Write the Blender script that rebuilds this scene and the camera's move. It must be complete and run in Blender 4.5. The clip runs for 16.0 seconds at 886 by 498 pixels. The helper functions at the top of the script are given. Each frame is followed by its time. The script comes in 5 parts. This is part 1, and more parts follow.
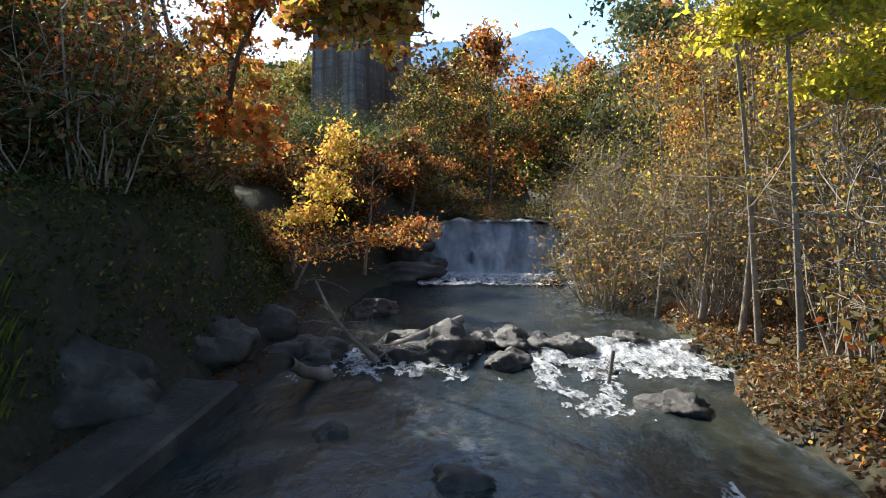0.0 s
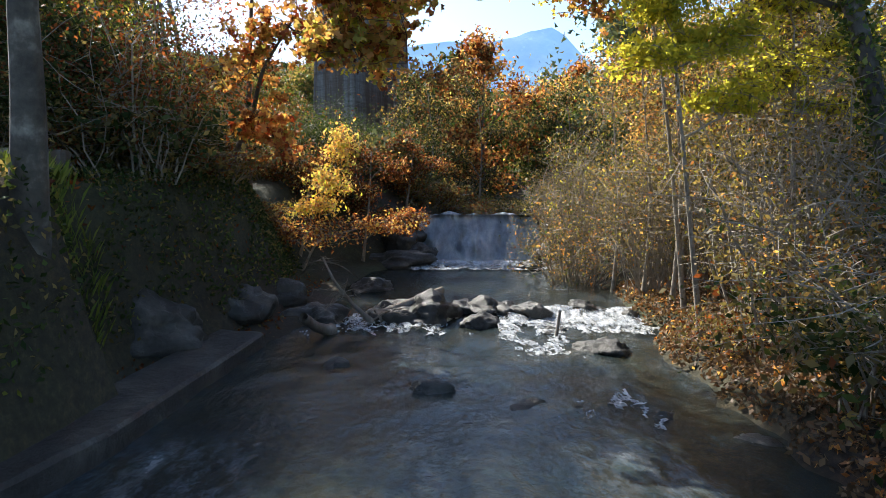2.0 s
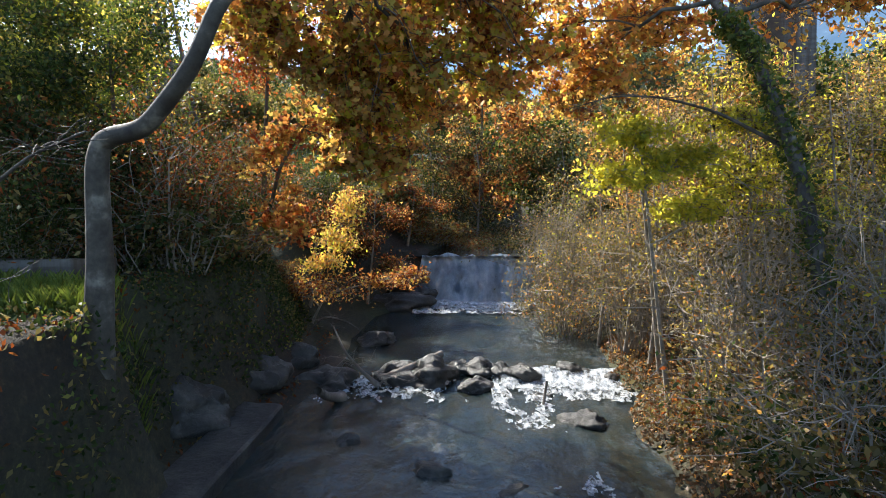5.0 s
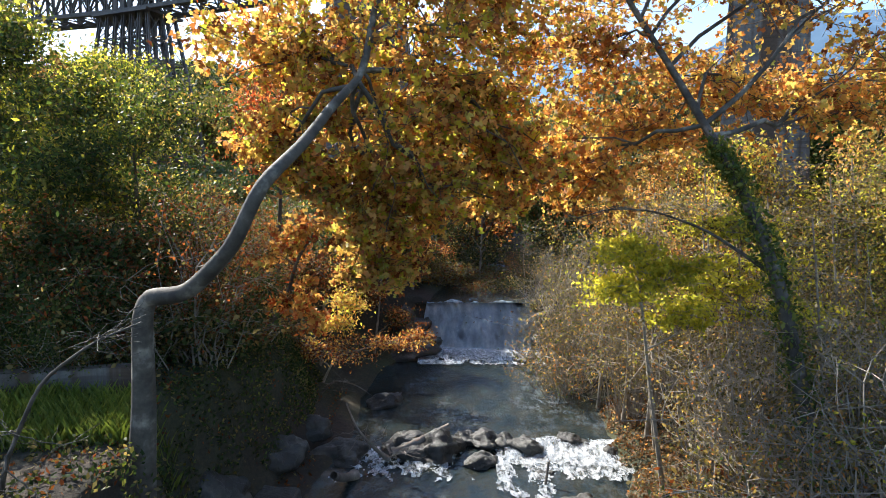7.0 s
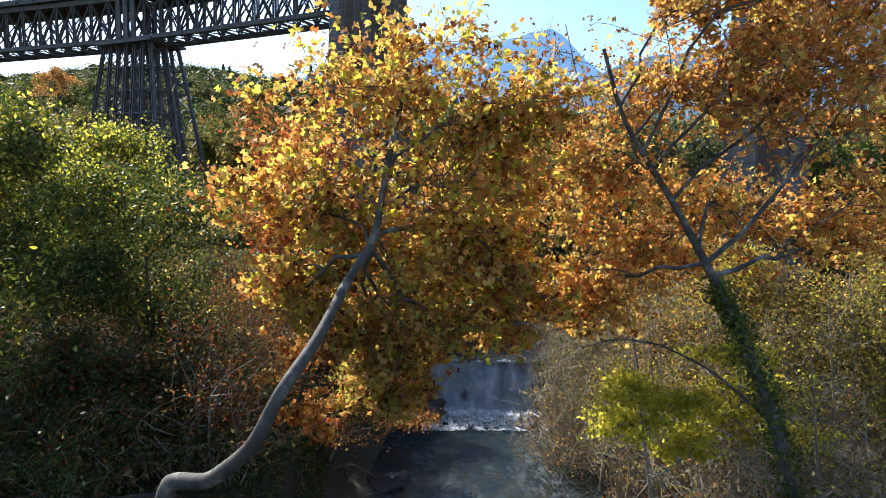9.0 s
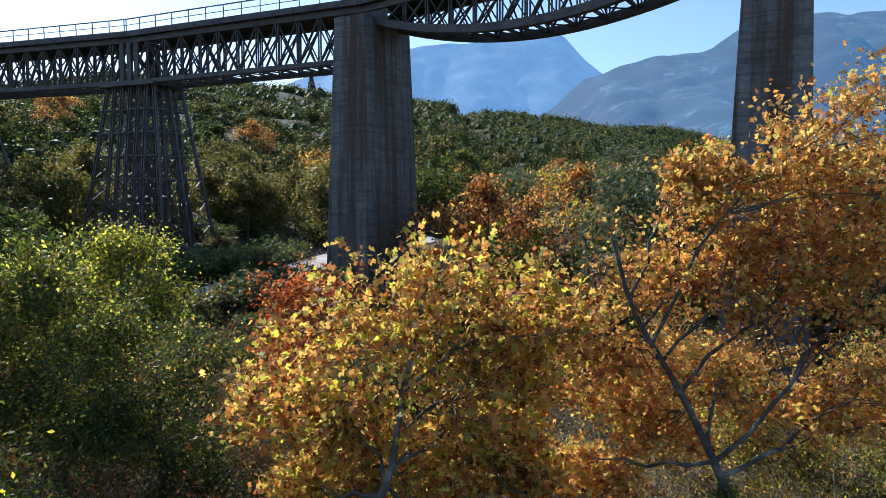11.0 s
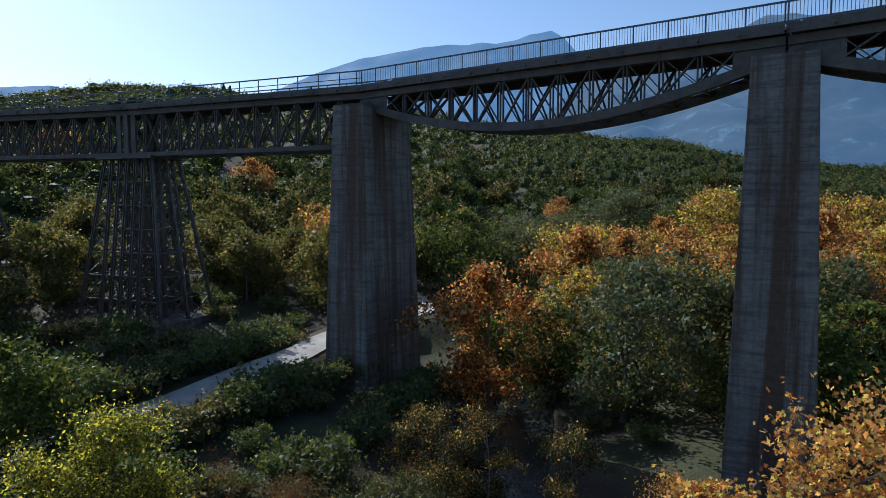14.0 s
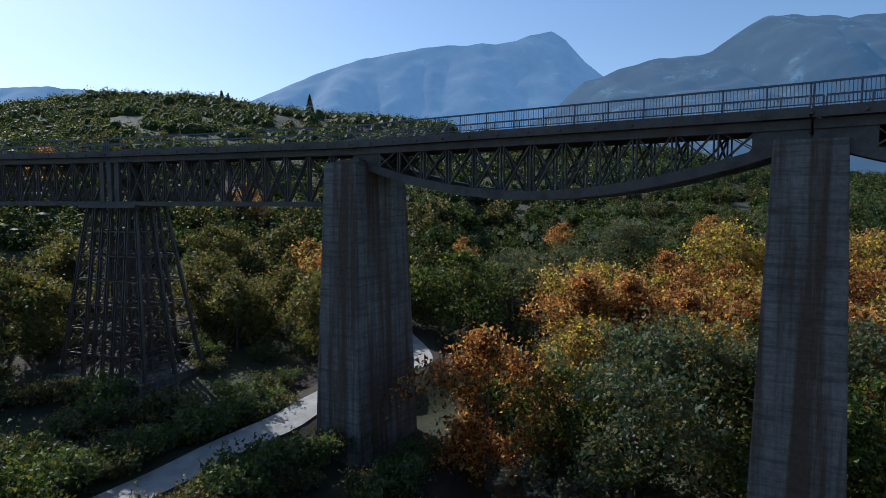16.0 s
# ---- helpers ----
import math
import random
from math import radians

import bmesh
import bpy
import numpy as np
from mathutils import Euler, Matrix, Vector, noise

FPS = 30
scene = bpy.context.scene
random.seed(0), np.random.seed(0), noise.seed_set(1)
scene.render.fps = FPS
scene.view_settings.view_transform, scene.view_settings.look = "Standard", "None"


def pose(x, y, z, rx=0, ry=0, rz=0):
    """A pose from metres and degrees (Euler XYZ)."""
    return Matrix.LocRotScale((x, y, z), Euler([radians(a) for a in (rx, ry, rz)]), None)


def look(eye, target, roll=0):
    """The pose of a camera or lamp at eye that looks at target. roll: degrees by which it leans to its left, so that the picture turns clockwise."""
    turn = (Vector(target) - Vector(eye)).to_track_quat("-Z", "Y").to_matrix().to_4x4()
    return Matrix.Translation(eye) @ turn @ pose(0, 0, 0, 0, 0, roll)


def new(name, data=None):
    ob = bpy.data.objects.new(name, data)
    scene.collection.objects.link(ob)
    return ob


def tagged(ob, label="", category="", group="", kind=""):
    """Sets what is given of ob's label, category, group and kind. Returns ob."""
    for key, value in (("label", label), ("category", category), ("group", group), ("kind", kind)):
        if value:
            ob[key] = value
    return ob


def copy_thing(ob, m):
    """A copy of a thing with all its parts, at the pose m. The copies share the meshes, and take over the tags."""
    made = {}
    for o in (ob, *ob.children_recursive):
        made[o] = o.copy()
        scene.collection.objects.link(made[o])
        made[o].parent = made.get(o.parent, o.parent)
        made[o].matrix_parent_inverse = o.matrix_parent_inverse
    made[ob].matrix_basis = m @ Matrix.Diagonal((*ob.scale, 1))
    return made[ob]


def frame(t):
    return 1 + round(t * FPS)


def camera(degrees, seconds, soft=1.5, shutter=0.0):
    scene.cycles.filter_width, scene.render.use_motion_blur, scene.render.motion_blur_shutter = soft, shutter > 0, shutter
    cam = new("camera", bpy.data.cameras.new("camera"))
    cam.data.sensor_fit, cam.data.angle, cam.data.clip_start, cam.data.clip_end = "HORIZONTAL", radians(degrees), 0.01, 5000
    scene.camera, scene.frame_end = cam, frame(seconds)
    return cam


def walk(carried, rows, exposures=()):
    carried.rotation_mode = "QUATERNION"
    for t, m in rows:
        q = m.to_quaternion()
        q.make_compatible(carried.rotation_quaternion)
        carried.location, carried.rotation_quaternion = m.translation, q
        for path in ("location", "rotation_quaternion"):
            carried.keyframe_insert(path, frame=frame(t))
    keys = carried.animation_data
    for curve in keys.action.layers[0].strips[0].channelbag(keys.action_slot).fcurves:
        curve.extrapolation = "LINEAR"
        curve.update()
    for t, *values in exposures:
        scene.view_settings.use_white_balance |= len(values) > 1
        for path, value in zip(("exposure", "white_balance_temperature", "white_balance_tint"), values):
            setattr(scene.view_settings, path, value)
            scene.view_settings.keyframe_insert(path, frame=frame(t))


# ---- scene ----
cam = camera(70.0, 16.0, soft=0.8)
TILT = 85.6
PATH = [
    (0.0, -0.00, 0.00, 2.83),
    (0.5, 0.09, -0.59, 2.75),
    (1.0, 0.18, -1.21, 2.69),
    (1.5, 0.28, -1.86, 2.66),
    (2.0, 0.36, -2.56, 2.64),
    (2.5, 0.45, -3.16, 2.64),
    (3.0, 0.38, -3.53, 2.80),
    (3.5, 0.41, -3.66, 3.10),
    (4.5, 0.40, -3.82, 3.95),
    (5.0, 0.38, -3.89, 4.44),
    (6.0, 0.30, -4.15, 5.49),
    (6.5, 0.23, -4.39, 5.99),
    (7.0, 0.20, -4.57, 6.56),
    (7.5, 0.18, -4.70, 7.17),
    (8.0, 0.16, -4.74, 7.79),
    (8.5, 0.15, -4.70, 8.47),
    (9.0, 0.04, -4.70, 9.25),
    (9.5, -0.08, -4.67, 10.15),
    (10.0, -0.15, -4.62, 11.16),
    (11.0, -0.21, -4.59, 13.25),
    (11.5, -0.22, -4.57, 14.33),
    (12.5, -0.23, -4.41, 16.60),
    (13.0, -0.23, -4.23, 17.82),
    (13.5, -0.24, -3.96, 19.02),
    (14.0, -0.21, -3.53, 20.18),
    (14.5, -0.16, -2.90, 21.32),
    (15.0, -0.10, -2.15, 22.48),
    (15.5, -0.04, -1.37, 23.63),
    (16.0, 0.00, -0.59, 24.75),
]
walk(cam, [(t, pose(x, y, z, TILT, 0, 0)) for t, x, y, z in PATH],
     [(0.0, 1.28, 6100, 9), (3.5, 1.42, 6000, 9), (6.3, 1.5, 6000, 9), (8.0, 1.38, 6000, 9), (9.5, 0.9, 5500, 9), (10.2, 0.75, 5350, 9), (12.5, 0.3, 5500, 9), (16.0, -0.15, 5350, 8)])

# world and sun: low sun ahead of the camera and to the left, clear sky
SUN_TURN, SUN_UP = -44.0, 40.0
sun_way = Vector((math.sin(radians(SUN_TURN)) * math.cos(radians(SUN_UP)),
                  math.cos(radians(SUN_TURN)) * math.cos(radians(SUN_UP)), math.sin(radians(SUN_UP))))
world = bpy.data.worlds.new("sky")
scene.world = world
world.use_nodes = True
wt = world.node_tree
sky = wt.nodes.new("ShaderNodeTexSky")
sky.sky_type, sky.sun_disc = "NISHITA", False
sky.sun_elevation, sky.sun_rotation = radians(SUN_UP), radians(SUN_TURN)
sky.altitude, sky.air_density, sky.dust_density, sky.ozone_density = 300, 1.0, 1.2, 1.5
wt.links.new(sky.outputs[0], wt.nodes["Background"].inputs[0])
wt.nodes["Background"].inputs[1].default_value = 0.126
sun = new("sun", bpy.data.lights.new("sun", "SUN"))
sun.data.energy, sun.data.angle, sun.data.color = 5.0, radians(0.53), (1.0, 0.91, 0.78)
sun.matrix_world = look(sun_way * 300, (0, 0, 0))


# ---- materials ----
def material(name, rough=0.8, metal=0.0):
    m = bpy.data.materials.new(name)
    m.use_nodes = True
    b = m.node_tree.nodes["Principled BSDF"]
    b.inputs["Roughness"].default_value, b.inputs["Metallic"].default_value = rough, metal
    return m, m.node_tree, b


def ramp(nt, fac, stops):
    r = nt.nodes.new("ShaderNodeValToRGB")
    while len(r.color_ramp.elements) < len(stops):
        r.color_ramp.elements.new(0.5)
    for e, (p, c) in zip(r.color_ramp.elements, stops):
        e.position, e.color = p, (*c, 1)
    nt.links.new(fac, r.inputs[0])
    return r.outputs[0]


def noise_tex(nt, scale, detail=6.0, rough=0.6, stretch=(1, 1, 1), space="Object"):
    tc, mp, n = nt.nodes.new("ShaderNodeTexCoord"), nt.nodes.new("ShaderNodeMapping"), nt.nodes.new("ShaderNodeTexNoise")
    mp.inputs["Scale"].default_value = stretch
    nt.links.new(tc.outputs[space], mp.inputs[0])
    nt.links.new(mp.outputs[0], n.inputs["Vector"])
    n.inputs["Scale"].default_value, n.inputs["Detail"].default_value, n.inputs["Roughness"].default_value = scale, detail, rough
    return n.outputs["Fac"]


def mixed(nt, fac, a, b, how="MIX"):
    x = nt.nodes.new("ShaderNodeMix")
    x.data_type, x.blend_type = "RGBA", how
    for sock, v in ((x.inputs[0], fac), (x.inputs[6], a), (x.inputs[7], b)):
        if isinstance(v, (int, float)):
            sock.default_value = v
        elif isinstance(v, tuple):
            sock.default_value = (*v, 1)
        else:
            nt.links.new(v, sock)
    return x.outputs[2]


def bump(nt, b, height, strength=0.5, distance=0.05):
    n = nt.nodes.new("ShaderNodeBump")
    n.inputs["Strength"].default_value, n.inputs["Distance"].default_value = strength, distance
    nt.links.new(height, n.inputs["Height"])
    nt.links.new(n.outputs[0], b.inputs["Normal"])


def rough_stuff(name, stops, scale, fine, rough=0.85, depth=0.03, metal=0.0, stretch=(1, 1, 1), stain=0.6):
    """A surface with a colour ramp over two scales of noise and fine relief."""
    m, nt, b = material(name, rough, metal)
    big, small = noise_tex(nt, scale, 5, 0.6, stretch), noise_tex(nt, fine, 8, 0.7, stretch)
    base = ramp(nt, big, stops)
    dirt = ramp(nt, small, [(0.3, (stain, stain, stain)), (0.65, (1.0, 1.0, 1.0))])
    nt.links.new(mixed(nt, 1.0, base, dirt, "MULTIPLY"), b.inputs["Base Color"])
    bump(nt, b, small, 0.7, depth)
    return m


def leaf_stuff(name, colours, through_light=0.64, gloss=0.3):
    """Thin leaves: colour from leaf to leaf, light passing through."""
    m, nt, b = material(name, 0.55)
    b.inputs["Specular IOR Level"].default_value = gloss
    geo = nt.nodes.new("ShaderNodeNewGeometry")
    n = len(colours)
    col = ramp(nt, geo.outputs["Random Per Island"], [(i / max(1, n - 1), c) for i, c in enumerate(colours)])
    patch = noise_tex(nt, 0.55, 3, 0.5)
    col = mixed(nt, 1.0, col, ramp(nt, patch, [(0.32, (0.7, 0.72, 0.72)), (0.68, (1.12, 1.08, 1.0))]), "MULTIPLY")
    nt.links.new(col, b.inputs["Base Color"])
    tl, mx = nt.nodes.new("ShaderNodeBsdfTranslucent"), nt.nodes.new("ShaderNodeMixShader")
    nt.links.new(mixed(nt, 1.0, col, (1.5, 1.38, 0.95), "MULTIPLY"), tl.inputs[0])
    mx.inputs[0].default_value = through_light
    nt.links.new(b.outputs[0], mx.inputs[1])
    nt.links.new(tl.outputs[0], mx.inputs[2])
    nt.links.new(mx.outputs[0], nt.nodes["Material Output"].inputs["Surface"])
    return m


ORANGE = leaf_stuff("orange_leaf", [(0.240, 0.096, 0.036), (0.456, 0.192, 0.060), (0.624, 0.312, 0.108), (0.624, 0.396, 0.132), (0.408, 0.300, 0.096), (0.336, 0.144, 0.054)])
GOLD = leaf_stuff("gold_leaf", [(0.414, 0.230, 0.057), (0.598, 0.368, 0.103), (0.660, 0.494, 0.138), (0.483, 0.437, 0.115), (0.299, 0.322, 0.081)])
RED = leaf_stuff("red_leaf", [(0.20, 0.035, 0.016), (0.34, 0.07, 0.025), (0.44, 0.12, 0.035), (0.26, 0.09, 0.03)])
RUST = leaf_stuff("rust_leaf", [(0.09, 0.028, 0.012), (0.17, 0.05, 0.018), (0.25, 0.085, 0.028), (0.15, 0.065, 0.02)])
LIME = leaf_stuff("lime_leaf", [(0.22, 0.26, 0.035), (0.44, 0.44, 0.055), (0.57, 0.52, 0.07), (0.34, 0.38, 0.06)], 0.74)
GREEN = leaf_stuff("green_leaf", [(0.042, 0.072, 0.014), (0.072, 0.114, 0.024), (0.120, 0.156, 0.030), (0.228, 0.204, 0.036)], 0.4)
OLIVE = leaf_stuff("olive_leaf", [(0.065, 0.065, 0.026), (0.12, 0.105, 0.042), (0.21, 0.165, 0.062), (0.32, 0.24, 0.09)], 0.5)
DRY = leaf_stuff("dry_leaf", [(0.07, 0.042, 0.022), (0.13, 0.08, 0.042), (0.21, 0.135, 0.07), (0.20, 0.09, 0.035)], 0.2)
SAGE = leaf_stuff("sage_leaf", [(0.06, 0.09, 0.04), (0.09, 0.12, 0.06), (0.13, 0.15, 0.08)], 0.35)
SCRUB = leaf_stuff("scrub_leaf", [(0.022, 0.038, 0.012), (0.035, 0.055, 0.016), (0.055, 0.075, 0.022), (0.08, 0.09, 0.03)], 0.3, 0.08)
BARK = rough_stuff("bark", [(0.3, (0.07, 0.05, 0.035)), (0.7, (0.16, 0.13, 0.10))], 3.0, 14.0, 0.9, 0.03, stretch=(1, 1, 0.3))
PALE_BARK = rough_stuff("pale_plane_bark", [(0.38, (0.045, 0.036, 0.027)), (0.54, (0.09, 0.078, 0.06)), (0.7, (0.28, 0.25, 0.20))], 2.2, 11.0, 0.8, 0.015)
TWIG = rough_stuff("twig_bark", [(0.3, (0.15, 0.12, 0.085)), (0.7, (0.38, 0.33, 0.26))], 4.0, 20.0, 0.9, 0.01)
def concrete_stuff():
    """Board-marked concrete with level joints, rust and damp runs."""
    m, nt, b = material("pier_concrete", 0.92)
    big, fine = noise_tex(nt, 0.35, 5, 0.6), noise_tex(nt, 4.0, 8, 0.7)
    boards = noise_tex(nt, 1.0, 4, 0.7, (0.25, 0.25, 4.5))
    runs = noise_tex(nt, 1.0, 6, 0.65, (1.1, 1.1, 0.045))
    col = ramp(nt, big, [(0.3, (0.125, 0.118, 0.108)), (0.55, (0.18, 0.17, 0.155)), (0.75, (0.235, 0.225, 0.205))])
    col = mixed(nt, 1.0, col, ramp(nt, boards, [(0.38, (0.62, 0.62, 0.62)), (0.5, (1, 1, 1)), (0.7, (1.15, 1.15, 1.15))]), "MULTIPLY")
    col = mixed(nt, ramp(nt, runs, [(0.43, (0, 0, 0)), (0.58, (0.9, 0.9, 0.9))]), col, (0.075, 0.045, 0.026))
    col = mixed(nt, 1.0, col, ramp(nt, fine, [(0.3, (0.65, 0.65, 0.65)), (0.6, (1, 1, 1))]), "MULTIPLY")
    nt.links.new(col, b.inputs["Base Color"])
    bump(nt, b, boards, 0.6, 0.06)
    return m


CONCRETE = concrete_stuff()
STEEL = rough_stuff("weathered_bridge_steel", [(0.3, (0.045, 0.037, 0.032)), (0.55, (0.10, 0.088, 0.076)), (0.75, (0.08, 0.043, 0.027))], 0.7, 6.0, 0.65, 0.01, 0.0)
DARK_STEEL = rough_stuff("dark_trestle_steel", [(0.3, (0.05, 0.042, 0.038)), (0.7, (0.11, 0.085, 0.07))], 0.7, 6.0, 0.5, 0.01)
RAILBLUE = rough_stuff("painted_railing", [(0.3, (0.06, 0.075, 0.10)), (0.7, (0.11, 0.125, 0.15))], 2.0, 15.0, 0.5, 0.005)
ROCK = rough_stuff("river_rock", [(0.3, (0.02, 0.018, 0.015)), (0.52, (0.048, 0.044, 0.036)), (0.68, (0.12, 0.11, 0.09))], 1.9, 9.0, 0.45, 0.09, stain=0.45)


# ---- helpers of the scene ----
def part(name, bm, mat, parent=None, label=""):
    me = bpy.data.meshes.new(name)
    if isinstance(bm, tuple):
        me.from_pydata(*bm)
    else:
        bm.to_mesh(me)
        bm.free()
    me.materials.append(mat)
    ob = new(name, me)
    ob.parent = parent
    return tagged(ob, label)


def smooth(ob):
    ob.data.polygons.foreach_set("use_smooth", [True] * len(ob.data.polygons))
    return ob


def bar(bm, a, b, w, h, up=(0, 0, 1)):
    """A straight bar of section w by h from a to b."""
    a, b = Vector(a), Vector(b)
    d = (b - a).normalized()
    side = d.cross(Vector(up))
    if side.length < 1e-4:
        side = d.cross(Vector((0, 1, 0)))
    side = side.normalized() * w / 2
    top = side.cross(d).normalized() * h / 2
    vs = [bm.verts.new(p + s * side + q * top) for p in (a, b) for s, q in ((-1, -1), (1, -1), (1, 1), (-1, 1))]
    for f in ((3, 2, 1, 0), (4, 5, 6, 7), (0, 1, 5, 4), (1, 2, 6, 5), (2, 3, 7, 6), (3, 0, 4, 7)):
        bm.faces.new([vs[i] for i in f])


def lerp(x, xs, ys):
    return float(np.interp(x, xs, ys))


def step(a, b, x):
    t = min(1, max(0, (x - a) / (b - a)))
    return t * t * (3 - 2 * t)


# ---- the lie of the land ----
def stream_x(y):
    """Middle of the stream."""
    return lerp(y, [-60, -8, 0, 6, 9.6, 12, 15.6, 19.2, 22.8, 32, 45, 70], [-1, 0.1, 0.1, 0.25, 0.8, 1.3, 1.3, 1.0, 1.8, 3.2, 6, 10])


def stream_half(y):
    return lerp(y, [-60, -8, 0, 6, 9.6, 12, 15.6, 19.2, 22.8, 28, 40, 70], [3.6, 4.0, 4.0, 3.9, 3.7, 3.6, 3.8, 3.1, 2.4, 2.4, 2.6, 2.6])


def water_z(y):
    return lerp(y, [-60, 0, 11.0, 12.2, 22.7, 22.9, 70], [-0.35, -0.08, -0.04, 0.12, 0.16, 2.05, 3.0])


def road_mid(y):
    """Middle line of the dirt road that passes behind the first pier."""
    return lerp(y, [20, 33, 39.4, 44.3, 47.5, 51, 54, 57, 60, 64, 80, 100], [-36, -24.6, -19.4, -15.4, -12.2, -10.2, -8, -5, -2.4, -2.8, -8, -14])


def road_z(y):
    return lerp(y, [20, 36, 40, 44, 49, 56, 80, 100], [4.6, 5.6, 6.1, 6.9, 7.9, 8.8, 10.0, 11.5])


def ridge(x, y):
    """Scrubby hill behind the bridge."""
    rise = lerp(y, [70, 85, 110, 150, 200, 250, 370, 430, 560, 900], [0, 2, 8, 16, 27, 39, 65, 66, 52, 20])
    part_way = lerp(x / max(60, y), [-1.2, -0.7, -0.4, -0.17, -0.04, 0.1, 0.2, 0.32, 0.46, 0.7, 1.0], [0.9, 1.02, 1.10, 0.92, 0.87, 0.83, 0.78, 0.70, 0.57, 0.42, 0.3])
    k = 0.92 + (part_way - 0.92) * step(100, 260, y)
    left = 6 * step(-35, -80, x) * step(40, 90, y) * (1 - step(150, 260, y))
    return rise * k + left


def land(x, y):
    sx, sh = stream_x(y), stream_half(y)
    d = x - sx
    if d > 0 and y < 26:
        sh += 0.5 * noise.noise(Vector((y * 0.55, 3, 1))) + 0.3 * noise.noise(Vector((y * 1.7, 8, 2))) + 0.12 * noise.noise(Vector((y * 4.5, x, 2)))
    level = water_z(y)
    dry = step(62, 78, y)
    bed = level - 0.4 + 1.6 * dry
    right_bank = level + 0.22 + 0.08 * min(20, max(0, d - sh)) + 0.5 * step(0, 8, d - sh)
    if y > 22.7:
        right_bank -= 1.0 * (1 - step(23, 32, y)) * step(0.6, 2.0, d - sh)
    left_top = lerp(y, [-40, 2, 10, 17, 24, 40, 60, 90], [2.4, 2.6, 2.8, 2.9, 3.4, 4.4, 6.5, 9.0])
    left_bank = level + 0.2 + max(0.1, left_top - level) * step(lerp(y, [4.8, 6.2, 10, 15], [0.05, 0.9, 0.7, 0.9]), lerp(y, [4.8, 6.2, 10, 15], [0.5, 1.7, 1.6, 3.0]), -d - sh)
    left_bank += 0.06 * min(30, max(0, -d - sh - 3))
    bank = right_bank if d > 0 else left_bank
    bank += 1.2 * dry
    z = bed + (bank - bed) * step(-0.7, 0.35, abs(d) - sh)
    wet = step(0, 3, abs(d) - sh)
    z += ridge(x, y)
    rough = noise.noise(Vector((x * 0.25, y * 0.25, 0.3))) * 0.3 + noise.noise(Vector((x * 0.9, y * 0.9, 5))) * 0.08
    z += rough * (0.25 + 0.75 * wet)
    if y > 120:
        z += noise.noise(Vector((x * 0.02, y * 0.02, 2))) * 5 * step(120, 220, y)
    if 18 < y < 105:
        e = 1 - step(1.6, 5.5, abs(x - road_mid(y)) / (1 + 0.55 * (y < 45) + 0.5 * (54 < y < 63)))
        z += (road_z(y) - z) * e * step(18, 24, y)
    return z


def sheet(name, xs, ys, height, mat):
    nx, ny = len(xs), len(ys)
    verts = [(x, y, height(x, y)) for y in ys for x in xs]
    faces = [(j * nx + i, j * nx + i + 1, (j + 1) * nx + i + 1, (j + 1) * nx + i) for j in range(ny - 1) for i in range(nx - 1)]
    return smooth(part(name, (verts, [], faces), mat))


def ground_stuff():
    """Leaf litter and soil near the stream, dry grass and scrub soil farther off."""
    m, nt, b = material("ground_soil", 0.95)
    big, mid, fine = noise_tex(nt, 0.09, 5), noise_tex(nt, 0.8, 6), noise_tex(nt, 9.0, 8, 0.75)
    soil = ramp(nt, fine, [(0.3, (0.014, 0.010, 0.007)), (0.5, (0.034, 0.023, 0.014)), (0.62, (0.065, 0.038, 0.02)), (0.75, (0.11, 0.075, 0.04))])
    grass = ramp(nt, fine, [(0.3, (0.022, 0.026, 0.01)), (0.55, (0.055, 0.06, 0.022)), (0.75, (0.13, 0.12, 0.05))])
    col = mixed(nt, ramp(nt, big, [(0.42, (0, 0, 0)), (0.58, (1, 1, 1))]), soil, grass)
    col = mixed(nt, 1.0, col, ramp(nt, mid, [(0.3, (0.65, 0.65, 0.65)), (0.7, (1.1, 1.1, 1.1))]), "MULTIPLY")
    nt.links.new(col, b.inputs["Base Color"])
    bump(nt, b, fine, 0.8, 0.06)
    return m


GROUND = ground_stuff()


def spaced(*runs):
    out = []
    for a, b, s in runs:
        out += list(np.arange(a, b, s))
    return out + [runs[-1][1]]


ground = sheet("ground", spaced((-2400, -400, 200), (-400, -80, 16), (-80, -16, 2.0), (-16, 18, 0.4), (18, 80, 2.0), (80, 400, 16), (400, 2400, 200)),
               spaced((-800, -60, 80), (-60, -12, 3), (-12, 34, 0.4), (34, 110, 1.6), (110, 560, 9), (560, 3000, 160)), land, GROUND)
tagged(ground, "leaf-strewn valley soil with dry grass and scrub", "ground", kind="structure")


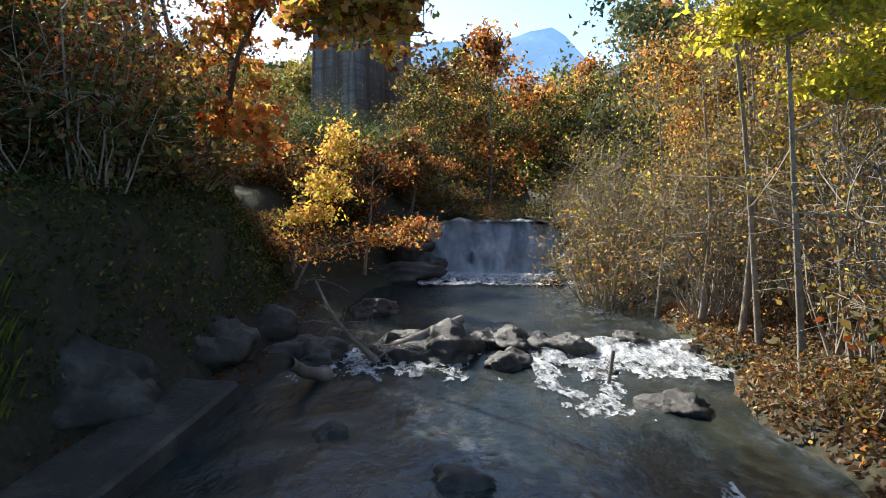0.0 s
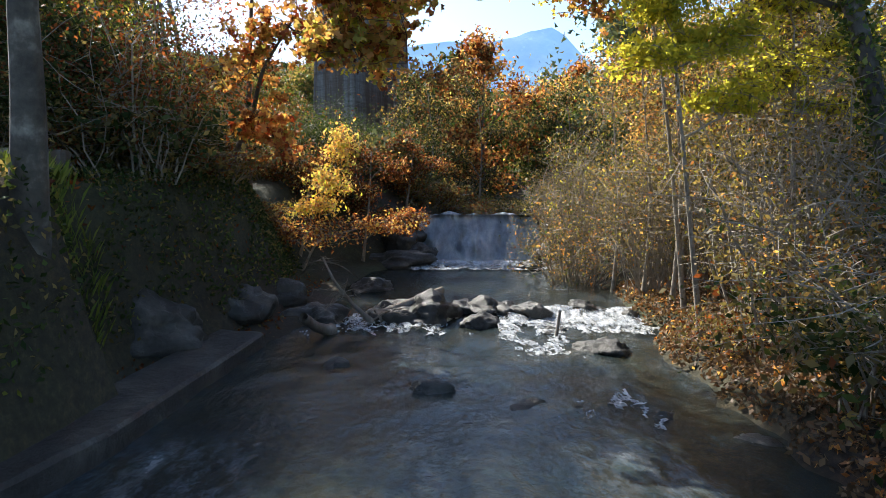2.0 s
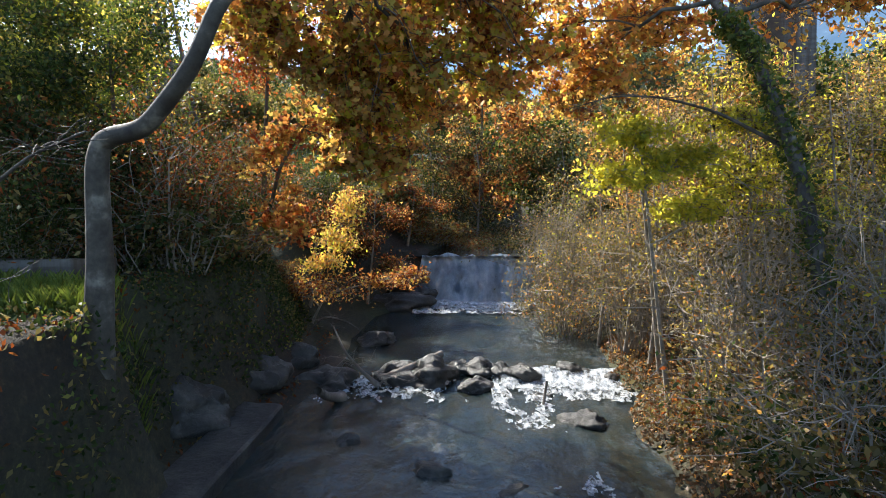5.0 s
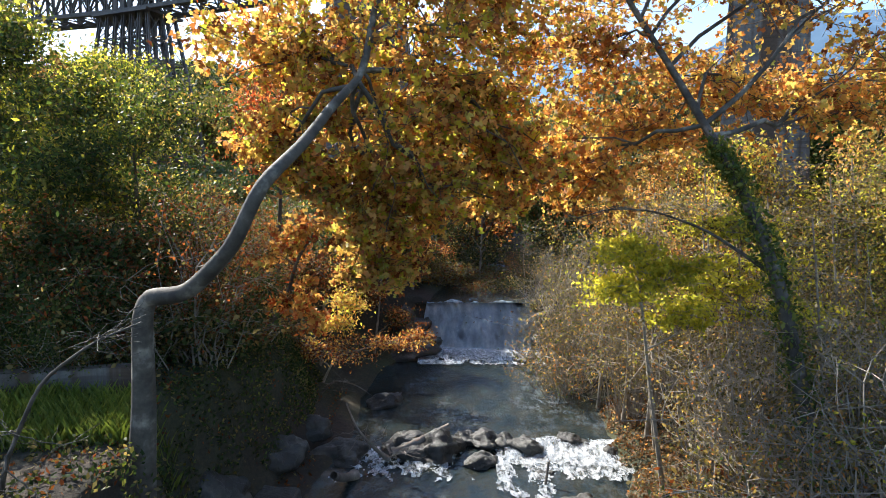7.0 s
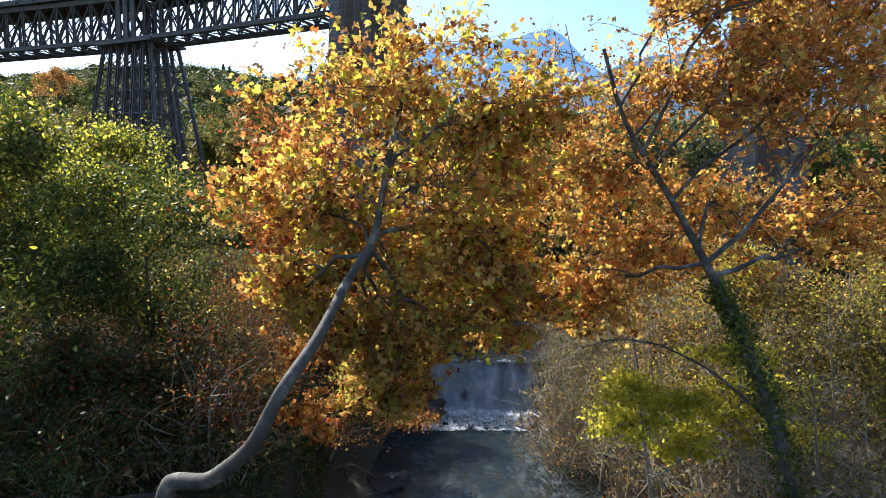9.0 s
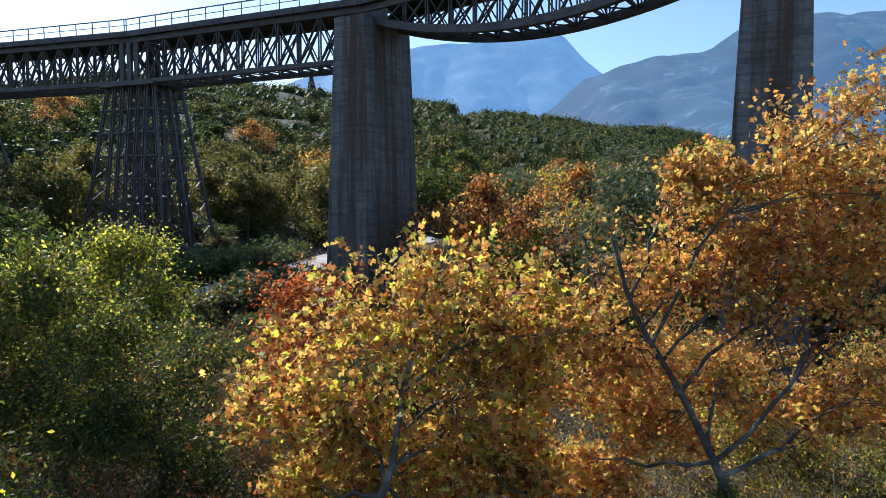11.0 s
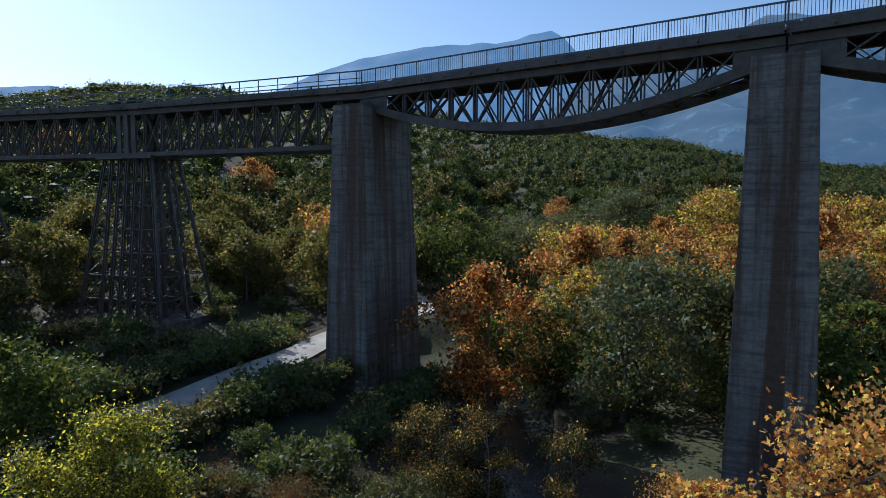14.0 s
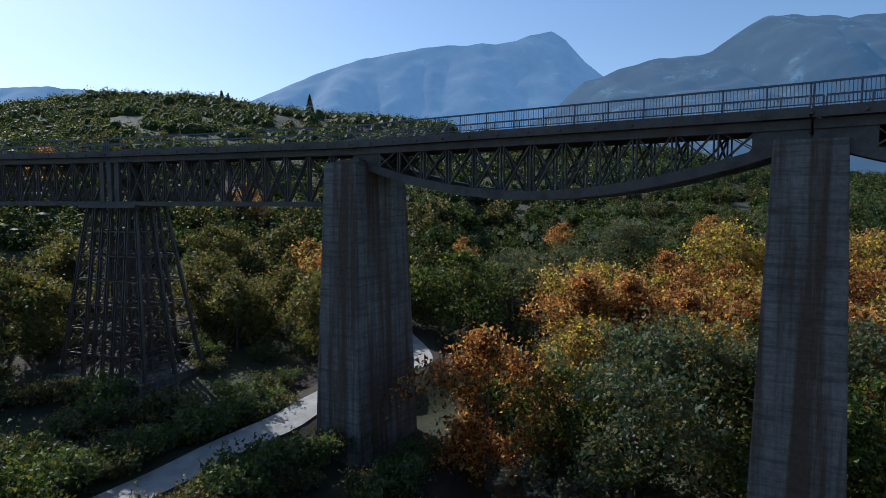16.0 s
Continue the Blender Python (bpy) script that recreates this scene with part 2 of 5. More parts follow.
# ---- water ----
def water_stuff():
    """Clear dark water, with broken streaks of white where it runs fast."""
    m, nt, b = material("stream_water", 0.06)
    flow = noise_tex(nt, 1.6, 6, 0.6, (1, 0.55, 1))
    fine = noise_tex(nt, 7.0, 5, 0.6, (1, 0.6, 1))
    col = ramp(nt, flow, [(0.32, (0.008, 0.013, 0.015)), (0.46, (0.016, 0.024, 0.024)), (0.56, (0.024, 0.025, 0.018)), (0.7, (0.032, 0.05, 0.048))])
    churn = noise_tex(nt, 0.42, 3, 0.5, (1, 0.5, 1))
    fleck = noise_tex(nt, 3.2, 10, 0.78, (1, 0.5, 1))
    white = mixed(nt, 1.0, ramp(nt, churn, [(0.48, (0, 0, 0)), (0.7, (0.6, 0.6, 0.6))]), ramp(nt, fleck, [(0.45, (0, 0, 0)), (0.75, (1, 1, 1))]), "MULTIPLY")
    nt.links.new(mixed(nt, white, col, (0.34, 0.39, 0.45)), b.inputs["Base Color"])
    nt.links.new(ramp(nt, white, [(0.0, (0.06, 0.06, 0.06)), (0.5, (0.6, 0.6, 0.6))]), b.inputs["Roughness"])
    b.inputs["IOR"].default_value = 1.33
    h = nt.nodes.new("ShaderNodeMath")
    h.operation = "ADD"
    nt.links.new(flow, h.inputs[0])
    nt.links.new(fine, h.inputs[1])
    bump(nt, b, h.outputs[0], 0.42, 0.09)
    return m


def foam_stuff():
    m, nt, b = material("white_water", 0.55)
    n, n2 = noise_tex(nt, 12.0, 8, 0.8, (1, 0.45, 1)), noise_tex(nt, 3.4, 8, 0.75, (1, 0.5, 1))
    nt.links.new(ramp(nt, n, [(0.35, (0.45, 0.50, 0.54)), (0.6, (0.85, 0.88, 0.9))]), b.inputs["Base Color"])
    nt.links.new(ramp(nt, mixed(nt, 0.45, n, n2), [(0.42, (0, 0, 0)), (0.62, (0.9, 0.9, 0.9))]), b.inputs["Alpha"])
    bump(nt, b, n, 0.9, 0.06)
    b.inputs["Subsurface Weight"].default_value = 0.4
    b.inputs["Subsurface Radius"].default_value = (0.1, 0.1, 0.1)
    return m


WATER, FOAM = water_stuff(), foam_stuff()


def water_height(x, y):
    rapid = math.exp(-((y - 11.3) / 1.1) ** 2) + 0.5 * math.exp(-((y - 7.2) / 2.9) ** 2) + 0.6 * math.exp(-((y - 21.8) / 1.1) ** 2)
    return (water_z(y) + noise.noise(Vector((x * 1.7, y * 1.2, 1))) * (0.02 + 0.07 * rapid)
            + noise.noise(Vector((x * 5, y * 3.5, 9))) * (0.01 + 0.035 * rapid))


def stream_sheet(name, y0, y1, n, width):
    rows, cols = n, 46
    verts, faces = [], []
    for j in range(rows + 1):
        y = y0 + (y1 - y0) * j / rows
        sx, sh = stream_x(y), stream_half(y) + width
        for i in range(cols + 1):
            x = sx + sh * (2 * i / cols - 1)
            verts.append((x, y, water_height(x, y)))
    for j in range(rows):
        for i in range(cols):
            a = j * (cols + 1) + i
            faces.append((a, a + 1, a + cols + 2, a + cols + 1))
    return smooth(part(name, (verts, [], faces), WATER))


tagged(stream_sheet("water", -60, 22.7, 460, 1.1), "clear shallow stream running over stones", "stream", kind="structure")
tagged(stream_sheet("water", 22.95, 74, 90, 0.5), "calm dark stream above the fall", "stream", kind="structure")

# ---- the bridge ----
RAIL_TOP = 30.2
DECK = 29.1
AXIS = [(64.0, -12.0), (41.7, 11.8), (18.5, 31.0), (-5.7, 48.4), (-29.4, 58.4), (-54.0, 65.6), (-80.0, 72.0)]
AXIS = [Vector((x, y, 0)) for x, y in AXIS]


def pier(centre, turn, w, l, z0, z1, label):
    """A battered concrete pier; w along the bridge, l across it."""
    bm = bmesh.new()
    n = 26
    rings = []
    for k in range(n + 1):
        z = z0 + (z1 - z0) * k / n
        g = 0.031 * (z1 - z)
        a, b, c = w / 2 + g, l / 2 + g, 0.05
        ring = [(-a + c, -b), (a - c, -b), (a, -b + c), (a, b - c), (a - c, b), (-a + c, b), (-a, b - c), (-a, -b + c)]
        rings.append([bm.verts.new((x, y, z)) for x, y in ring])
    for r0, r1 in zip(rings, rings[1:]):
        for i in range(8):
            bm.faces.new((r0[i], r0[(i + 1) % 8], r1[(i + 1) % 8], r1[i]))
    bm.faces.new(rings[-1])
    bm.faces.new(rings[0][::-1])
    root = new("bridge_pier")
    root.matrix_world = pose(centre[0], centre[1], 0, 0, 0, turn)
    part("shaft", bm, CONCRETE, root)
    for s in (-1, 1):
        bm = bmesh.new()
        bmesh.ops.create_cube(bm, size=1, matrix=Matrix.Translation((0, s * l * 0.28, z1 + 0.11)) @ Matrix.Diagonal((w * 0.75, 0.9, 0.22, 1)))
        part("bearing_block", bm, STEEL, root, "dark steel bearing")
    return tagged(root, label, "bridge pier", "concrete piers of the bridge")


pier((-5.9, 48.3), -30, 2.9, 6.4, 2.0, 27.5, "tall battered grey concrete pier streaked with rust stains")
pier((18.3, 31.4), -28, 3.1, 5.2, 0.5, 27.6, "tall battered grey concrete pier with board marks")
pier((41.7, 11.8), -42, 3.1, 5.2, 0.5, 27.6, "tall battered grey concrete pier with board marks")


def chain(bm, pts, w, h, side):
    """One bent bar of section w by h through the points."""
    rings = []
    for k, p in enumerate(pts):
        d = (pts[min(k + 1, len(pts) - 1)] - pts[max(k - 1, 0)]).normalized()
        up = side.cross(d).normalized() * h / 2
        rings.append([bm.verts.new(p + s * side * w / 2 + q * up) for s, q in ((-1, -1), (1, -1), (1, 1), (-1, 1))])
    for r0, r1 in zip(rings, rings[1:]):
        for i in range(4):
            bm.faces.new((r0[i], r0[(i + 1) % 4], r1[(i + 1) % 4], r1[i]))
    bm.faces.new(rings[0])
    bm.faces.new(rings[-1][::-1])


def railing(a, b, side, pickets, group):
    """Handrail along one edge of a span: posts, rails, and pickets where the span has them."""
    root = new("railing")
    d = (b - a).normalized()
    out = d.cross(Vector((0, 0, 1))) * side * 2.15
    n = max(2, round((b - a).length / 2.0))
    pts = [a.lerp(b, i / n) + out for i in range(n + 1)]
    for p in pts:
        bm = bmesh.new()
        bar(bm, p + Vector((0, 0, DECK)), p + Vector((0, 0, RAIL_TOP)), 0.07, 0.07)
        part("post", bm, RAILBLUE, root)
    for z, t in ((RAIL_TOP, 0.10), (DECK + (0.12 if pickets else 0.55), 0.05)):
        bm = bmesh.new()
        bar(bm, pts[0] + Vector((0, 0, z)), pts[-1] + Vector((0, 0, z)), 0.06, t)
        part("rail", bm, RAILBLUE, root)
    if pickets:
        bm = bmesh.new()
        m = n * 12
        for i in range(m):
            p = pts[0].lerp(pts[-1], i / m)
            bar(bm, p + Vector((0, 0, DECK + 0.1)), p + Vector((0, 0, RAIL_TOP - 0.03)), 0.022, 0.022)
        tagged(part("picket", bm, RAILBLUE, root), kind="stuff")
    tagged(root, "blue-grey painted steel handrail along the bridge deck", "railing", group)


def span(a, b, belly, label):
    """One truss span between two supports: two side trusses, cross bracing, deck and sleepers."""
    d = (b - a).normalized()
    a, b = a + d * 0.12, b - d * 0.12
    side = d.cross(Vector((0, 0, 1)))
    length = (b - a).length
    root = new("bridge_span")
    n = 14 if belly else 12
    top = 28.35

    def low(i):
        k = i / n
        if belly:
            return 27.75 - 2.7 * math.sin(math.pi * k) ** 0.85
        return 24.45

    def at(i, z, s):
        p = a.lerp(b, i / n) + side * (1.6 * s)
        return Vector((p.x, p.y, z))
    for s in (-1, 1):
        bm = bmesh.new()
        bar(bm, at(0, top, s), at(n, top, s), 0.42, 0.46)
        part("top_chord", bm, STEEL, root)
        bm = bmesh.new()
        fine = n * 3 if belly else n
        chain(bm, [at(j * n / fine, low(j * n / fine), s) for j in range(fine + 1)], 0.5, 0.56 if belly else 0.38, side)
        part("bottom_chord", bm, STEEL, root)
        for i in range(n + 1):
            if top - low(i) > 0.9:
                bm = bmesh.new()
                for o in (-0.11, 0.11):
                    bar(bm, at(i, low(i), s) + d * o, at(i, top, s) + d * o, 0.07, 0.16, side)
                part("upright", bm, STEEL, root)
        for i in range(n):
            for p, q in ((i, i + 1), (i + 1, i)):
                if top - min(low(p), low(q)) > 0.9:
                    bm = bmesh.new()
                    bar(bm, at(p, low(p), s), at(q, top, s), 0.05 if p < q else 0.09, 0.20, side)
                    part("diagonal", bm, STEEL, root)
    if belly:
        for s in (-1, 1):
            for e in (0, 1):
                bm = bmesh.new()
                q = [at(k if e == 0 else n - k, low(k), s) for k in (0, 0.4, 0.8, 1.2)] + [at(k if e == 0 else n - k, top, s) for k in (1.2, 0)]
                bm.faces.new([bm.verts.new(p) for p in q])
                made = bmesh.ops.extrude_face_region(bm, geom=bm.faces[:])
                bmesh.ops.translate(bm, verts=[v for v in made["geom"] if isinstance(v, bmesh.types.BMVert)], vec=side * 0.06 * s)
                bmesh.ops.recalc_face_normals(bm, faces=bm.faces)
                part("web_plate", bm, STEEL, root)
    for i in range(n + 1):
        bm = bmesh.new()
        if top - low(i) > 1.2:
            bar(bm, at(i, low(i), -1), at(i, top, 1), 0.10, 0.10)
            bar(bm, at(i, low(i), 1), at(i, top, -1), 0.10, 0.10)
        bar(bm, at(i, low(i), -1), at(i, low(i), 1), 0.16, 0.2)
        part("cross_frame", bm, STEEL, root)
        if i < n:
            bm = bmesh.new()
            bar(bm, at(i, low(i), -1), at(i + 1, low(i + 1), 1), 0.09, 0.09)
            bar(bm, at(i, low(i), 1), at(i + 1, low(i + 1), -1), 0.09, 0.09)
            part("wind_brace", bm, STEEL, root)
    for s in (-1, 1):
        for i in range(n + 1):
            bm = bmesh.new()
            p = at(i, 28.62, s)
            bar(bm, p, p + side * (0.75 * s) + Vector((0, 0, 0.2)), 0.1, 0.16)
            part("outrigger", bm, STEEL, root)
    for s in (-1, 1):
        bm = bmesh.new()
        e = side * (2.2 * s)
        bar(bm, a + e + Vector((0, 0, 28.86)), b + e + Vector((0, 0, 28.86)), 0.10, 0.5)
        part("fascia", bm, STEEL, root)
    bm = bmesh.new()
    bar(bm, a + Vector((0, 0, 28.86)), b + Vector((0, 0, 28.86)), 4.2, 0.12)
    part("deck_plate", bm, DARK_STEEL, root)
    m = round(length / 0.65)
    for i in range(m):
        p = a.lerp(b, (i + 0.5) / m) + Vector((0, 0, 29.0))
        bm = bmesh.new()
        bar(bm, p - side * 1.25, p + side * 1.25, 0.24, 0.16)
        part("sleeper", bm, BARK, root)
    for s in (-1, 1):
        bm = bmesh.new()
        bar(bm, a + side * (0.72 * s) + Vector((0, 0, 29.15)), b + side * (0.72 * s) + Vector((0, 0, 29.15)), 0.07, 0.14)
        part("track_rail", bm, DARK_STEEL, root, "rusty steel running rail")
    tagged(root, label, "bridge span", "truss spans of the bridge")


for k, (a, b) in enumerate(zip(AXIS, AXIS[1:])):
    fish = k < 3
    span(a, b, fish, "fish-bellied riveted steel truss span on concrete piers" if fish else "straight riveted steel truss span on trestle towers")
    for s in (-1, 1):
        railing(a, b, s, fish, "handrails of the bridge")


def trestle(centre, turn, z0, label):
    """Latticed steel tower of raking posts, struts and braces."""
    root = new("trestle_tower")
    root.matrix_world = pose(centre[0], centre[1], 0, 0, 0, turn)
    z1 = 24.15
    xs = (-2.9, -2.0, -1.0, 0.0, 1.0, 2.0, 2.9)
    levels = [z0 + (z1 - z0) * k / 7 for k in range(8)]

    def at(i, j, z):
        g = (z1 - z) / (z1 - z0)
        return Vector((xs[i] * (1 + (0.75 if i in (0, 6) else 0.15) * g), (-1 + 2 * j / 2) * (1.7 + 1.8 * g), z))
    for i in range(7):
        for j in range(3):
            bm = bmesh.new()
            for o in (-0.13, 0.13):
                bar(bm, at(i, j, z0) + Vector((o, 0, 0)), at(i, j, z1) + Vector((o, 0, 0)), 0.07, 0.24, (0, 1, 0))
            for k in range(30):
                za, zb = z0 + (z1 - z0) * k / 30, z0 + (z1 - z0) * (k + 1) / 30
                o = 0.13 if k % 2 else -0.13
                bar(bm, at(i, j, za) + Vector((o, 0, 0)), at(i, j, zb) + Vector((-o, 0, 0)), 0.03, 0.06)
            part("post", bm, DARK_STEEL, root)
    for k, z in enumerate(levels):
        for j in range(3):
            bm = bmesh.new()
            bar(bm, at(0, j, z), at(6, j, z), 0.09, 0.12)
            part("strut", bm, DARK_STEEL, root)
            if k < 7 and j != 1:
                for i in range(0, 6, 2):
                    bm = bmesh.new()
                    bar(bm, at(i, j, z), at(i + 1, j, levels[k + 1]), 0.045, 0.08)
                    bar(bm, at(i + 1, j, z), at(i, j, levels[k + 1]), 0.045, 0.08)
                    part("brace", bm, DARK_STEEL, root)
        for i in range(7):
            bm = bmesh.new()
            bar(bm, at(i, 0, z), at(i, 2, z), 0.09, 0.12)
            if k < 7:
                for j in range(2):
                    bar(bm, at(i, j, z), at(i, j + 1, levels[k + 1]), 0.045, 0.08)
                    bar(bm, at(i, j + 1, z), at(i, j, levels[k + 1]), 0.045, 0.08)
            part("cross_brace", bm, DARK_STEEL, root)
    bm = bmesh.new()
    bmesh.ops.create_cube(bm, size=1, matrix=Matrix.Translation((0, 0, z1 + 0.06)) @ Matrix.Diagonal((6.8, 4.6, 0.24, 1)))
    part("cap", bm, DARK_STEEL, root)
    for s in (-1, 1):
        for o in (-0.9, 0, 0.9):
            bm = bmesh.new()
            bar(bm, (o, s * 1.75, z1 + 0.18), (o, s * 1.75, 28.2), 0.5, 0.2, (0, 1, 0))
            part("bearing_post", bm, STEEL, root)
    bm = bmesh.new()
    bmesh.ops.create_cube(bm, size=1, matrix=Matrix.Translation((0, 0, z0 - 0.9)) @ Matrix.Diagonal((10.6, 8.6, 2.2, 1)))
    part("footing", bm, CONCRETE, root, "low concrete footing")
    tagged(root, label, "trestle tower", "steel trestle towers of the bridge")


trestle((-29.4, 58.4), -21, 8.6, "dark latticed steel trestle tower on a concrete footing")
trestle((-54.0, 65.6), -17, 13.0, "dark latticed steel trestle tower on a concrete footing")


# ---- trees ----
def tube(vs, fs, pts, radii, sides=6):
    base = len(vs)
    for k, p in enumerate(pts):
        d = (pts[min(k + 1, len(pts) - 1)] - pts[max(k - 1, 0)])
        d = d.normalized() if d.length > 1e-6 else Vector((0, 0, 1))
        u = d.cross(Vector((0.31, 0.9, 0.17))).normalized()
        v = d.cross(u)
        for i in range(sides):
            a = 2 * math.pi * i / sides
            vs.append(tuple(p + (u * math.cos(a) + v * math.sin(a)) * radii[k]))
    for k in range(len(pts) - 1):
        for i in range(sides):
            a, b = base + k * sides + i, base + k * sides + (i + 1) % sides
            fs.append((a, b, b + sides, a + sides))


def curve_pts(a, b, bend, n, rnd):
    """A wandering way from a to b that sags or rises by bend."""
    L = (b - a).length
    off = Vector((rnd.gauss(0, 1), rnd.gauss(0, 1), rnd.gauss(0, 1))) * L * 0.09
    return [a.lerp(b, t) + Vector((0, 0, bend * L * math.sin(math.pi * t))) + off * math.sin(math.pi * t) +
            Vector((rnd.gauss(0, 1), rnd.gauss(0, 1), rnd.gauss(0, 1))) * (L * 0.018 if 0 < t < 1 else 0)
            for t in (k / n for k in range(n + 1))]


LOBED = [(0, -0.5), (0.5, -0.3), (0.17, 0.0), (0.45, 0.36), (0, 0.6), (-0.45, 0.36), (-0.17, 0.0), (-0.5, -0.3)]
OVAL = [(0, -0.5), (0.26, -0.05), (0, 0.5), (-0.26, -0.05)]
WEDGE = [(0, -0.55), (0.38, 0.35), (-0.34, 0.45)]
FOLIAGE = {"lobed": LOBED, "oval": OVAL, "wedge": WEDGE}


def leaves(name, spots, size, shape, mat, parent, rng, droop=0.3):
    """One mesh of many single leaves."""
    outline = np.array(FOLIAGE[shape])
    n, k = len(spots), len(outline)
    spots = np.asarray(spots)
    ax = rng.normal(size=(n, 3))
    ax[:, 2] -= droop
    ax /= np.linalg.norm(ax, axis=1)[:, None]
    bx = np.cross(ax, rng.normal(size=(n, 3)))
    bx /= np.linalg.norm(bx, axis=1)[:, None] + 1e-9
    cx = np.cross(ax, bx)
    s = size * rng.uniform(0.55, 1.25, size=n)
    co = spots[:, None, :] + s[:, None, None] * (outline[None, :, 0, None] * bx[:, None, :] + outline[None, :, 1, None] * ax[:, None, :]
                                                 + (0.35 * np.abs(outline[:, 0]))[None, :, None] * cx[:, None, :])
    me = bpy.data.meshes.new(name)
    me.vertices.add(n * k)
    me.vertices.foreach_set("co", co.reshape(-1).astype(np.float32))
    me.loops.add(n * k)
    me.loops.foreach_set("vertex_index", np.arange(n * k, dtype=np.int32))
    me.polygons.add(n)
    me.polygons.foreach_set("loop_start", np.arange(0, n * k, k, dtype=np.int32))
    me.update(calc_edges=True)
    me.materials.append(mat)
    ob = new(name, me)
    ob.parent = parent
    return tagged(ob, kind="stuff") if parent is None else ob


def tree(name, stem, r0, r1, blobs, bark, foliage, label, category="tree", seed=1, limbs=7, twigs=6, per_twig=60, size=0.16,
         shape="oval", spread=0.28, bare=0.0, sides=7, group="", fork_from=0.35, split=False, far=False):
    """stem: the trunk's way; blobs: rounded masses of the crown (x, y, z, rx, ry, rz) that limbs reach into;
    foliage: list of (material, share)."""
    rnd, rng = random.Random(seed), np.random.default_rng(seed)
    base = Vector(stem[0])
    root = new(name)
    root.location = base
    stem = [Vector(p) - base for p in stem]
    fine = []
    for a, b in zip(stem, stem[1:]):
        fine += [a.lerp(b, k / 5) for k in range(5)]
    fine.append(stem[-1])
    for _ in range(2):
        fine = [fine[0]] + [(fine[i - 1] + fine[i] * 2 + fine[i + 1]) / 4 for i in range(1, len(fine) - 1)] + [fine[-1]]
    N = len(fine) - 1
    rad = [r0 + (r1 - r0) * (i / N) ** 0.8 + (r0 * 0.45 * math.exp(-i / N * 14)) for i in range(N + 1)]
    tv, tf, bv, bf, spots = [], [], [], [], []
    tube(tv, tf, fine, rad, sides + 2)
    for bx, by, bz, rx, ry, rz, *thin in blobs:
        keep = thin[0] if thin else 1.0
        c = Vector((bx, by, bz)) - base
        lo = int(N * fork_from)
        i = min(range(lo, N + 1), key=lambda k: (fine[k] - c).length + 0.8 * max(0, fine[k].z - c.z + 0.9 * math.hypot(fine[k].x - c.x, fine[k].y - c.y)))
        main = curve_pts(fine[i], c, 0.1, 7, rnd)
        rm = min(rad[i] * 0.62, 0.010 * (c - fine[i]).length + 0.012)
        if split and (c - fine[i]).length > 0.5:
            mv, mf = [], []
            tube(mv, mf, main, [rm * (1 - 0.65 * k / 7) + 0.004 for k in range(8)], sides)
            smooth(part("limb", (mv, [], mf), bark, root))
        else:
            tube(bv, bf, main, [rm * (1 - 0.65 * k / 7) + 0.004 for k in range(8)], sides - 2)
        for _ in range(limbs):
            while True:
                q = Vector((rnd.uniform(-1, 1), rnd.uniform(-1, 1), rnd.uniform(-1, 1)))
                if 0.35 < q.length < 1:
                    break
            tip = c + Vector((q.x * rx, q.y * ry, q.z * rz))
            k0 = rnd.randint(3, 7)
            pts = curve_pts(main[k0], tip, 0.08, 6, rnd)
            ra = rm * (1 - 0.65 * k0 / 7) * 0.6
            tube(bv, bf, pts, [ra * (1 - 0.8 * k / 6) + 0.004 for k in range(7)], sides - 2)
            for _ in range(twigs):
                s = pts[rnd.randint(2, 6)]
                w = Vector((rnd.gauss(0, 1), rnd.gauss(0, 1), rnd.gauss(0.1, 0.8))).normalized()
                e = s + Vector((w.x * rx, w.y * ry, w.z * rz)) * rnd.uniform(0.3, 0.75)
                e = c + Vector([min(1.05, max(-1.05, v / r)) * r for v, r in zip(e - c, (rx, ry, rz))])
                tw = curve_pts(s, e, -0.03, 4, rnd)
                if not far:
                    tube(bv, bf, tw, [ra * 0.35 * (1 - 0.8 * k / 4) + 0.003 for k in range(5)], 4)
                if rnd.random() < bare:
                    continue
                t = rng.uniform(0.15, 1.08, size=max(3, int(per_twig * keep)))
                arr = np.array([tuple(p) for p in tw])
                pos = np.stack([np.interp(t * 4, range(5), arr[:, k]) for k in range(3)], 1)
                pos += rng.normal(size=pos.shape) * spread * min(rx, rz) * (0.35 + 0.65 * t[:, None])
                spots.append(pos)
            if split:
                tagged(smooth(part("branch", (bv, [], bf), BARK, root)), kind="stuff")
                bv, bf = [], []
    smooth(part("trunk", (tv, [], tf), bark, root))
    if bv:
        tagged(smooth(part("branch", (bv, [], bf), bark, root)), kind="stuff")
    if spots:
        spots = np.concatenate(spots)
        which = rng.random(len(spots))
        acc = 0.0
        for mat, share in foliage:
            pick = spots[(which >= acc) & (which < acc + share)]
            acc += share
            if len(pick):
                leaves("crown", pick, size, shape, mat, root, rng)
    return tagged(root, label, category, group)


def on_land(x, y, dz=-0.1):
    return (x, y, land(x, y) + dz)


